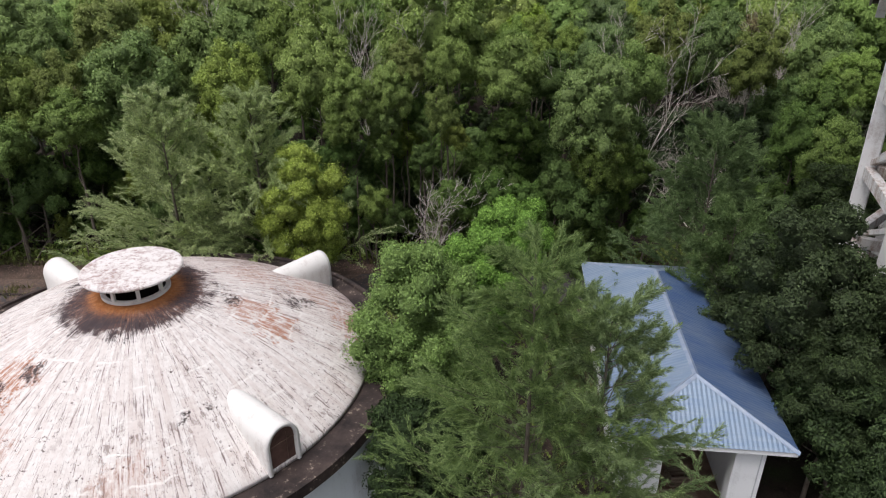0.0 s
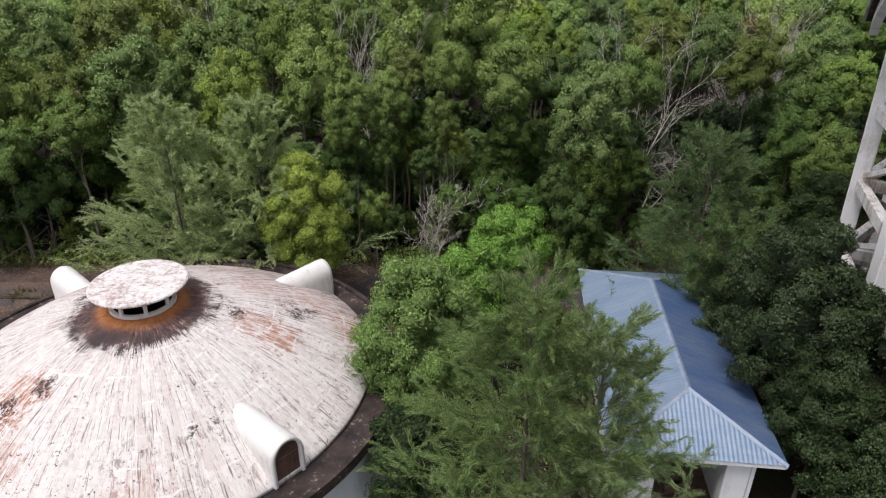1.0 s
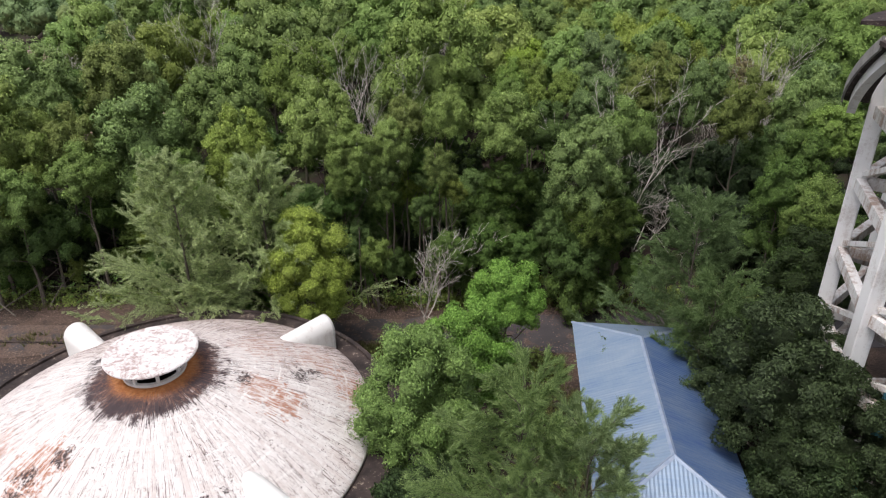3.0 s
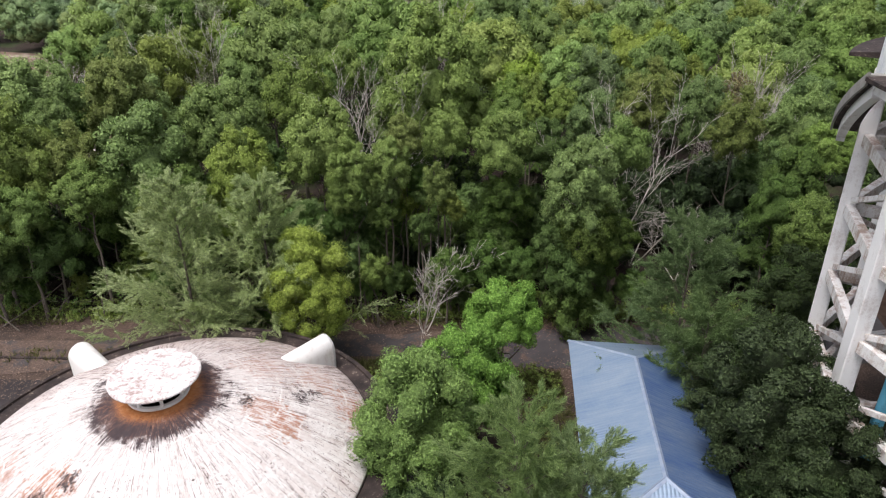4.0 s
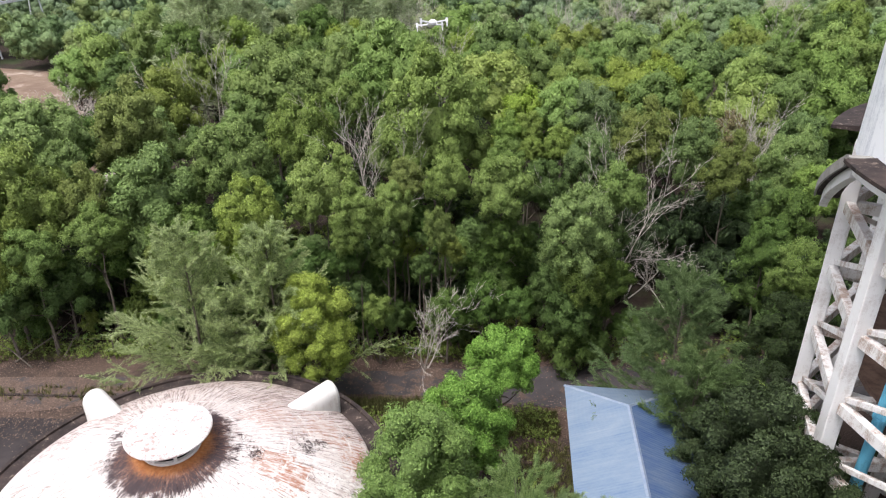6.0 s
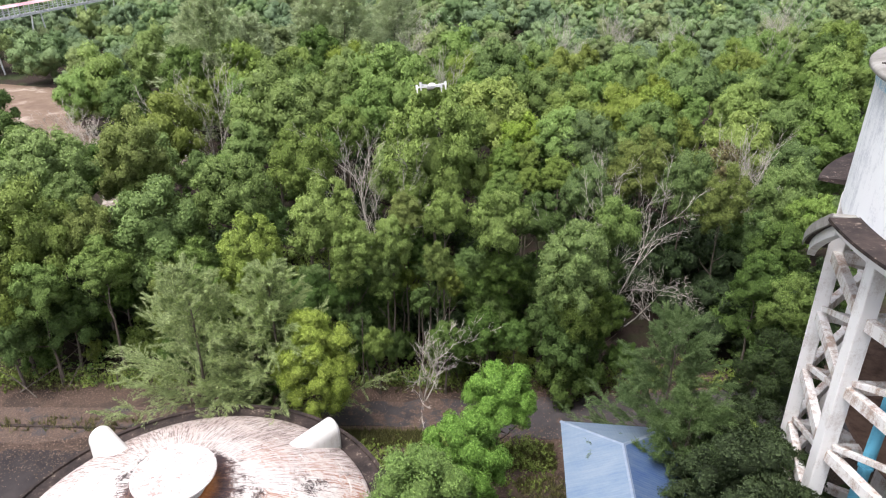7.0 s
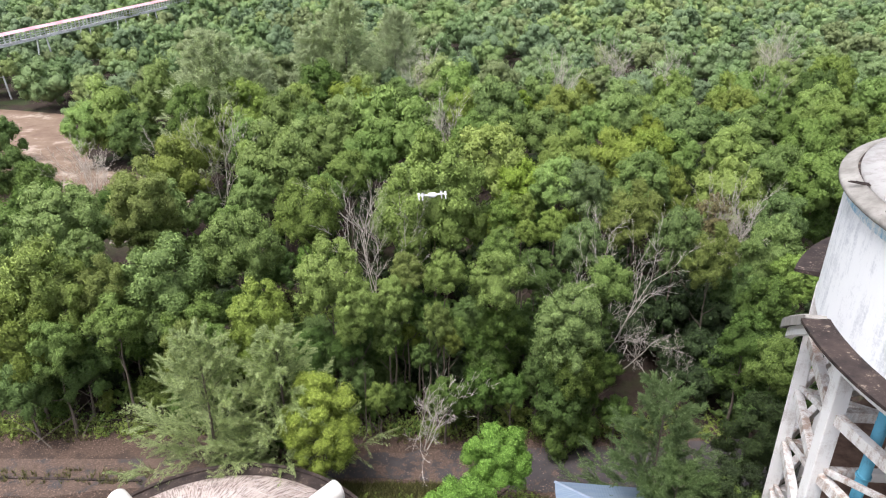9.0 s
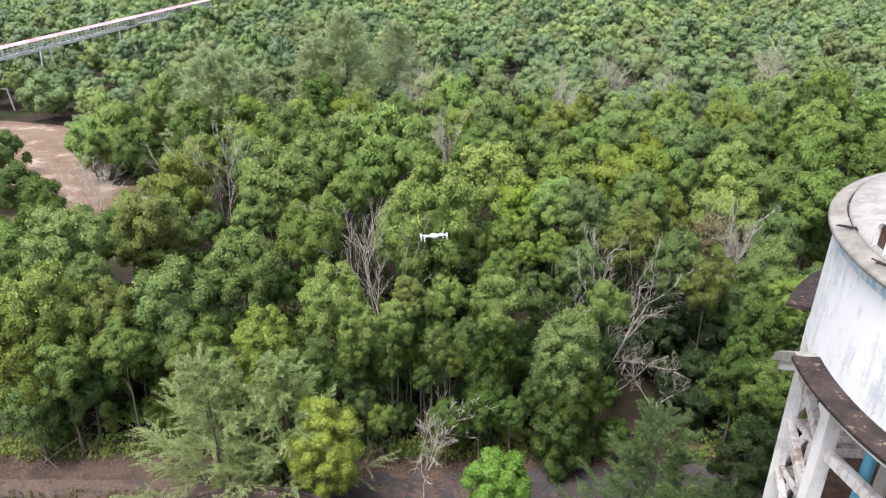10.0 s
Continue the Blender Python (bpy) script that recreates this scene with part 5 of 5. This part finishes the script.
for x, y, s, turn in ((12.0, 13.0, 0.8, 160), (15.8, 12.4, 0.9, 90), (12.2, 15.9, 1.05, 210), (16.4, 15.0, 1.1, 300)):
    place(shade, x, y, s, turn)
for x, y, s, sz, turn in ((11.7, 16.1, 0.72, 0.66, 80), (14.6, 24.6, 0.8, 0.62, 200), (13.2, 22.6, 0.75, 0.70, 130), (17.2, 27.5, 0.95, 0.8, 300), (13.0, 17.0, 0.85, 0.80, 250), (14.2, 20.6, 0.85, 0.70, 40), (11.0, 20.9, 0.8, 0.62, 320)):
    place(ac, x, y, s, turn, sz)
single(casuarina("casuarina_tree", 51, M_NEEDLE, "grey-green feathery casuarina behind the dome", 10.3, 5.4, 84, 1200, 0.28, 0.03, 1.2, 1.05, 14, 0.38), -12.8, 29.5)
single(casuarina("casuarina_tree", 58, M_NEEDLE, "low bushy young casuarina at the dome path", 4.0, 2.6, 40, 1000, 0.26, 0.05, 1.2, 0.8, 12, 0.36), -11.3, 29.6)
single(casuarina("casuarina_tree", 52, M_NEEDLE, "grey-green feathery casuarina with a pointed top", 10.3, 4.9, 78, 1200, 0.28, 0.03, 1.2, 1.05, 14, 0.38), -8.6, 29.7, 70)
single(casuarina("casuarina_tree", 53, M_NEEDLE_GREEN, "green casuarina with soft plumes before the house", 10.5, 4.7, 84, 1500, 0.26, 0.06, 0.62, 0.95, 15, 0.32), 2.0, 12.9)
single(casuarina("casuarina_tree", 54, M_NEEDLE_GREEN, "green casuarina reaching over the blue roof", 9.4, 4.2, 52, 1600, 0.26, 0.22, 0.6, 0.9, 14, 0.30), 3.9, 12.8, 120)
single(casuarina("casuarina_tree", 55, M_NEEDLE_DUSK, "dusky casuarina standing behind the blue roof", 9.9, 4.7, 72, 1100, 0.32, 0.05, 1.0, 0.9, 13, 0.40), 10.7, 25.2, 30)
single(casuarina("casuarina_tree", 57, M_NEEDLE_DUSK, "young dusky casuarina leaning over the blue roof", 7.6, 3.2, 46, 1000, 0.34, 0.05, 1.0, 0.7, 16), 10.9, 22.6, 80)
tall = casuarina("casuarina_tree", 56, M_NEEDLE_PALE, "tall hazy casuarina rising above the wood", 15.0, 6.5, 120, 460, 0.62, 0.08, 2.6, 0.8, 18)
single(tall, -26.3, 79.0).scale = (1.2, 1.2, 1.2)
for x, y, s in ((-23.5, 84.5, 1.0), (-31.0, 88, 1.0), (-15.5, 112.0, 1.25), (-8.0, 118, 1.1), (-20.5, 110, 1.0)):
    place(tall, x, y, s, x * 7)


single(make_tree("broadleaf_tree", 47, M_DYING, "dying tree with thin brown and yellow leaves", "tree", 11.8, 1.5, 2.6, 14, 5, 30, 0.070, 5, 3, 0.30), 20.6, 46.6)


# bare dead trees
def dead_tree(seed, height, stems, fan, lean, label, fine=3, kink=0.10, girth=0.085):
    """Bare stems that fork again and again from one foot: fan is how far they spread, lean where they all tend."""
    r0 = np.random.default_rng(seed)
    g = Geo()

    def grow(p, d, length, w, depth):
        steps = 5 if depth == 0 else 3
        for i in range(steps):
            d = (d + Vector(r0.normal(0, kink, 3)) + Vector((0, 0, 0.04))).normalized()
            e = p + d * (length / steps)
            g.tube(p, e, max(0.008, w * (1 - 0.8 * i / steps)), max(0.006, w * (1 - 0.8 * (i + 1) / steps)), 6 if depth == 0 else 3, False)
            if depth < fine and (i > 0 or depth > 0):
                for _ in range(1 + (r0.uniform() < 0.75)):
                    side = Vector(r0.normal(0, 1, 3))
                    nd = (d + (side - d * side.dot(d)).normalized() * r0.uniform(0.45, 0.95) * (0.55 + fan)).normalized()
                    grow(e, nd, length * r0.uniform(0.30, 0.50), w * (0.42 if depth == 0 else 0.55), depth + 1)
            p = e

    for k in range(stems):
        a = k * math.tau / stems + r0.uniform(-0.4, 0.4)
        d = Vector((math.cos(a) * fan * r0.uniform(0.3, 1.0) + lean[0], math.sin(a) * fan * r0.uniform(0.3, 1.0) + lean[1], 1)).normalized()
        grow(Vector((0.1 * math.cos(a), 0.1 * math.sin(a), -0.1)), d, height * r0.uniform(0.72, 1.0), girth, 0)
    t = thing("dead_tree", pose(0, 0, -60), label, "tree")
    part("trunk", g, M_DEAD, t)
    return t


d1 = dead_tree(61, 9.8, 4, 0.26, (-0.22, 0.10), "bare pale grey dead tree with fanned fine twigs", 3, 0.10, 0.060)
single(d1, -4.4, 45.6)
d2 = dead_tree(62, 6.6, 3, 0.85, (0.45, -0.10), "grey leafless tree with spreading dead branches", 3, 0.16, 0.055)
single(d2, 13.0, 40.6)
d3 = dead_tree(63, 5.2, 4, 0.30, (0.10, 0.0), "small twiggy dead tree at the wood's edge", 3, 0.16, 0.04)
single(d3, -0.9, 32.4)
d4 = dead_tree(64, 9.4, 6, 0.13, (0.02, 0.0), "narrow grey dead tree with upright fine twigs", 3, 0.07, 0.05)
single(d4, 22.7, 46.8)
for src, x, y, s, turn in ((d1, 11.6, 41.0, 0.95, 110), (d2, 15.4, 38.4, 0.70, 60), (d1, -22.6, 66.0, 1.05, 90), (d1, -36.6, 64.5, 0.60, 20), (d3, -40.5, 74.0, 1.0, 80), (d3, -43.0, 77.5, 1.1, 200), (d4, 20.9, 46.8, 0.9, 130), (d4, 0.6, 71.5, 1.1, 20),
                           (d4, -3.5, 103, 1.1, 160), (d4, 17, 98, 1.1, 250), (d4, 40, 84, 1.1, 100), (d4, 47, 95, 1.1, 10), (d4, 58, 118, 1.2, 60), (d4, 28, 112, 1.1, 310), (d4, 36, 106, 1.0, 40)):
    place(src, x, y, s, turn)

# far wood: past what one could count
rng = np.random.default_rng(77)


proto = [crown_geometry(300 + i, 1.0, 1.1, 11, 5, 30, 0.046, 4, 3, 0.82, 0.26, 1.4, 1.2) for i in range(7)] + [crown_geometry(320 + i, 1.0, 1.1, 9, 4, 16, 0.056, 4, 3, 0.86, 0.22, 1.45, 1.2) for i in range(7)] + [crown_geometry(340 + i, 1.0, 1.1, 5, 2, 12, 0.085, 5, 3, 0.9) for i in range(7)]
# the haze over the far wood is in these leaf colours
BANKS = [M_FAR_HAZED[i] for i in (0, 0, 0, 1, 1, 1, 2, 3, 3, 4, 4, 5)]


def joined(name, spots, mat):
    """Crowns at (prototype, x, y, z, size, turn), all in one mesh."""
    tr, so, vs, fs, ns, base = [], [], [], [], [], 0
    for lt, ln, (cv, cf, cn), x, y, z, s, a in ((*proto[i], *rest) for i, *rest in spots):
        rot = np.array([[math.cos(a), math.sin(a), 0], [-math.sin(a), math.cos(a), 0], [0, 0, 1]])
        off = np.array([x, y, z])
        tr.append(lt @ rot * s + off)
        so.append(ln @ rot)
        vs.append(cv @ rot * s + off)
        ns.append(cn @ rot)
        fs.append(cf + base)
        base += len(cv)
    return foliage_mesh(name, np.concatenate(tr), np.concatenate(so), (np.concatenate(vs), np.concatenate(fs), np.concatenate(ns)), mat)


bits = {k: [] for k in range(len(BANKS))}
for x, y, s in scatter(9, 2600, 90, 300, 0.70, ((3.4, 5.0), (2.4, 3.4), (1.7, 2.4)), 0.84, []):
    z = rng.uniform(6.0, 9.2) - s * 0.6 - (2.0 if x < -0.45 * y else 0.0)
    bits[int(rng.integers(0, len(BANKS)))].append((int(rng.integers(0, 7)) + (0 if y < 135 else 7), x, y, z, s * 1.06, rng.uniform(0, math.tau)))
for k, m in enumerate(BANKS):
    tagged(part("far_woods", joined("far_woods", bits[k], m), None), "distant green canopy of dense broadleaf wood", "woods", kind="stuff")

# undergrowth along the road and the wood's edge
q = []
for k in range(900):
    if k < 600:
        x, y = rng.uniform(-32, 20), 33.6 + abs(rng.normal(0, 1.1))
    elif k < 740:
        x, y = rng.uniform(-4.5, 6.0), rng.uniform(26.5, 28.6)
    else:
        x, y = rng.uniform(-1, 5.5), rng.uniform(10, 27)
    s = rng.uniform(0.25, 0.6)
    c = np.array([[x, y, s * 0.45], [x + rng.normal(0, 0.3), y + rng.normal(0, 0.3), s * 0.4]])
    q.append(leaf_quads(rng, c, np.array([s, s * 0.8]), 60, 0.050))
for k in range(420):
    x, y, s = rng.uniform(-15.0, -6.5), rng.uniform(42.5, 52.0), rng.uniform(0.3, 0.7)
    q.append(leaf_quads(rng, np.array([[x, y, s * 0.35]]), np.array([s]), 70, 0.070))
tagged(part("undergrowth", quad_mesh("undergrowth", np.concatenate(q), M_LEAF_YELLOW), None), "low green creepers and weeds along the road", "undergrowth", kind="stuff")
q = []
for k in range(330):
    y = 33.8 + 14 * rng.uniform(0, 1) ** 1.3
    x = rng.uniform(-0.75, 0.75) * y
    s = rng.uniform(0.4, 0.9)
    if not clear(x, y):
        continue
    c = np.array([[x, y, s * 0.8], [x + rng.normal(0, 0.6), y + rng.normal(0, 0.6), s * 0.6]])
    q.append(leaf_quads(rng, c, np.array([s, s * 0.8]), 60, 0.060))
tagged(part("understorey", quad_mesh("understorey", np.concatenate(q), M_LEAF_DARK), None), "dark leafy shrubs under the trees", "shrubs", kind="stuff")
# the first, darkest leaf tone paints shade into gaps between crowns
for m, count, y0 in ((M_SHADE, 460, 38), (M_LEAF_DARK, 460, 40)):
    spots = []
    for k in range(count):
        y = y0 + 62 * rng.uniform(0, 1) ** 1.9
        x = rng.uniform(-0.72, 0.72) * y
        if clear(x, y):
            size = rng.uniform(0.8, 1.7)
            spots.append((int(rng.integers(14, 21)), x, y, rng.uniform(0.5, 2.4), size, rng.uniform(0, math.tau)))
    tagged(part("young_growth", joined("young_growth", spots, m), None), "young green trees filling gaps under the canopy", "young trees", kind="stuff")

# rough yellowish grass on the verges
tufts = []
for x0, x1, y0, y1, count in ((-6.2, 0.4, 28.3, 29.5, 900), (1.8, 6.2, 26.6, 28.4, 700), (-29.0, -17.0, 29.4, 30.6, 130), (-6.8, -4.6, 26.0, 28.6, 200), (4.0, 6.4, 18.0, 26.0, 500), (-34, -22, 33.0, 35.0, 300), (-4, 11, 33.0, 34.4, 300)):
    p0 = np.stack([rng.uniform(x0, x1, count), rng.uniform(y0, y1, count), np.zeros(count)], 1)
    for blade in range(9):
        tip = p0 + np.stack([rng.normal(0, 0.16, count), rng.normal(0, 0.16, count), rng.uniform(0.15, 0.48, count)], 1)
        side = unit(rng.normal(0, 1, (count, 3)) * np.array([1, 1, 0.1])) * 0.022
        foot = p0 + rng.normal(0, 0.05, (count, 3)) * np.array([1, 1, 0])
        tufts.append(np.stack([foot - side, foot + side, tip], 1))
tagged(part("verge_grass", quad_mesh("verge_grass", np.concatenate(tufts), M_GRASS), None), "rough yellowish green grass on the road verges", "grass", kind="stuff")

# fallen leaves on the ground and on the road
lit_n = 34000
px = rng.uniform(-34, 16, lit_n)
py = rng.choice([27.6, 33.0, 29.0], lit_n, p=[0.3, 0.5, 0.2]) + rng.normal(0, 1.0, lit_n)
keep = (np.hypot(px - DOME.x, py - DOME.y) > 8.6) & ~((np.abs(py - 30.8) < 1.7) & (rng.uniform(0, 1, lit_n) < 0.55))
px, py = px[keep], py[keep]
p = np.stack([px, py, np.full(len(px), 0.05)], 1)
tt = unit(rng.normal(0, 1, (len(px), 3)) * np.array([1, 1, 0.15]))
bb = np.cross(np.array([0, 0, 1.0]), tt)
sz = rng.uniform(0.02, 0.06, (len(px), 1))
tagged(part("fallen_leaves", quad_mesh("fallen_leaves", np.stack([p - tt * sz, p + bb * sz * 0.6, p + tt * sz, p - bb * sz * 0.6], 1), M_DRY_LEAF), None),
       "dry brown leaves scattered on ground and road", "leaf litter", kind="stuff")


# grey poles, a sagging wire and fallen branches at the wood's edge
def pole(x, y, h, lean, turn, label="thin grey weathered pole standing at the wood's edge"):
    t = thing("pole", pose(x, y, 0, 0, 0, turn), label, "pole")
    g = Geo()
    top = Vector((lean * h, 0.02 * h, h))
    g.tube((0, 0, -0.1), top * 0.5, 0.045, 0.040, 7, False)
    g.tube(top * 0.5, top, 0.040, 0.028, 7)
    part("shaft", g, M_BARK, t)
    return t


for x, y, h, lean, turn in ((-4.6, 33.2, 5.2, 0.02, 0), (-4.2, 33.4, 2.2, -0.1, 60), (-3.7, 33.0, 1.8, 0.25, 200), (-19.8, 33.6, 1.6, 0.03, 0), (-16.2, 33.7, 1.6, -0.04, 0), (-23.2, 33.5, 1.6, 0.05, 40), (9.6, 34.4, 1.5, 0.02, 0), (13.4, 34.6, 1.5, -0.03, 10), (6.0, 34.3, 1.5, 0.03, 0)):
    pole(x, y, h, lean, turn)
for k, (xa, xb, y) in enumerate(((-23.2, -19.8, 33.55), (-19.8, -16.2, 33.65), (6.0, 9.6, 34.35), (9.6, 13.4, 34.5))):
    w = thing("wire", pose(0, 0, 0), "sagging grey fence wire strung between thin posts", "wire")
    for z in (1.45, 0.95):
        g = Geo()
        pts = [Vector((xa + (xb - xa) * i / 8, y, z - 0.5 * (i / 8) * (1 - i / 8))) for i in range(9)]
        for p0, p1 in zip(pts, pts[1:]):
            g.tube(p0, p1, 0.007, 0.007, 4, False)
        part("strand", g, M_BARK, w)
for k, (x, y, ln, turn, rise) in enumerate(((-25.5, 32.9, 4.2, 35, 24), (-24.2, 32.4, 3.4, 150, 18), (-22.8, 33.4, 3.0, 80, 30), (-3.2, 33.1, 2.4, 140, 25), (8.8, 34.2, 2.6, 20, 14))):
    t = thing("fallen_branch", pose(x, y, 0.03, 0, 0, turn), "bare grey branch fallen at the wood's edge", "branch")
    g = Geo()
    d = Vector((math.cos(radians(rise)), 0, math.sin(radians(rise))))
    g.tube((0, 0, 0.02), d * ln * 0.6, 0.05, 0.035, 6)
    g.tube(d * ln * 0.6, d * ln + Vector((0, 0.3, 0.1)), 0.035, 0.012, 5)
    g.tube(d * ln * 0.4, d * ln * 0.7 + Vector((0, -0.7, 0.35)), 0.025, 0.008, 4)
    g.tube(d * ln * 0.55, d * ln * 0.8 + Vector((0, 0.8, 0.3)), 0.022, 0.008, 4)
    part("bough", g, M_BARK, t)

# ---------------------------------------------------------------- covered conveyor far off
A, B = Vector((-84.0, 104.0, 0)), Vector((-72.5, 222.0, 0))
conv = thing("conveyor_gallery", pose(A.x, A.y, 0, 0, 0, -math.degrees(math.atan2(B.x - A.x, B.y - A.y))), "long elevated conveyor gallery with a faded red roof on steel trestles", "conveyor")
CL, CZ = (B - A).length, 8.9
g = Geo()
g.add([(-1.2, 0, CZ + 2.0), (0, 0, CZ + 2.35), (1.2, 0, CZ + 2.0), (-1.2, CL, CZ + 2.0), (0, CL, CZ + 2.35), (1.2, CL, CZ + 2.0)], [(0, 1, 4, 3), (1, 2, 5, 4), (3, 5, 2, 0), (0, 2, 1), (3, 4, 5)])
part("roof", g, M_REDROOF, conv, "faded pinkish red sheet roof")
part("deck", Geo().box((0, CL / 2, CZ + 0.1), (2.2, CL, 0.18)), M_STEEL, conv)
upright_mesh = Geo().box((0, 0, 0), (0.10, 0.14, 1.9)).mesh("upright", M_STEEL)
for x in (-1.05, 1.05):
    part("chord", Geo().box((x, CL / 2, CZ + 1.0), (0.10, CL, 0.12)), M_STEEL, conv)
    for i in range(int(CL / 1.5)):
        ob = part("upright", upright_mesh, None, conv)
        ob.matrix_local = pose(x, i * 1.5 + 0.4, CZ + 1.05)
for i in range(8):
    y = 6 + i * (CL - 12) / 7
    g = Geo()
    for x in (-1.0, 1.0):
        g.bar((x * 1.9, y, 0), (x, y, CZ), 0.22, 0.22)
    g.bar((-1.5, y, CZ * 0.45), (1.5, y, CZ * 0.45), 0.14, 0.14)
    part("trestle", g, M_STEEL, conv)

# ---------------------------------------------------------------- small quadcopter in the air
drone = thing("quadcopter", pose(-0.25, 22.1, 21.1, -20, 0, 14), "white quadcopter hovering with spread arms", "drone")
drone.scale = (3.3, 3.3, 3.3)
part("body", Geo().box((0, 0, 0), (0.075, 0.15, 0.05), None, 0.015), M_PLASTIC, drone, "white rounded body")
part("camera_gimbal", Geo().box((0, 0.085, -0.012), (0.04, 0.035, 0.035), None, 0.008), M_DARKPLASTIC, drone, "dark little camera")
for sx in (-1, 1):
    for sy in (-1, 1):
        arm = part("arm", Geo().bar((sx * 0.03, sy * 0.05, 0.0), (sx * 0.125, sy * 0.095, 0.008), 0.018, 0.014, bevel=0.003), M_PLASTIC, drone)
        part("motor", Geo().tube((sx * 0.125, sy * 0.095, -0.012), (sx * 0.125, sy * 0.095, 0.03), 0.012, 0.011, 10), M_PLASTIC, arm)
        part("foot", Geo().tube((sx * 0.125, sy * 0.095, -0.05), (sx * 0.125, sy * 0.095, -0.01), 0.005, 0.007, 6), M_PLASTIC, arm)
        for ang in (20, 200):
            m = pose(sx * 0.125, sy * 0.095, 0.032, 0, 0, ang + 40 * sx * sy)
            g = Geo().box((0, 0, 0), (0.062, 0.009, 0.002))
            g.v = [tuple(m @ (Vector(p) + Vector((0.034, 0, 0)))) for p in g.v]
            part("blade", g, M_DARKPLASTIC, arm)

for src in [t for both in (kinds, plain) for pair in both.values() for t in pair] + shrub + [gloom]:
    bpy.data.objects.remove(src.children[0])
    bpy.data.objects.remove(src.children[0])
    bpy.data.objects.remove(src)
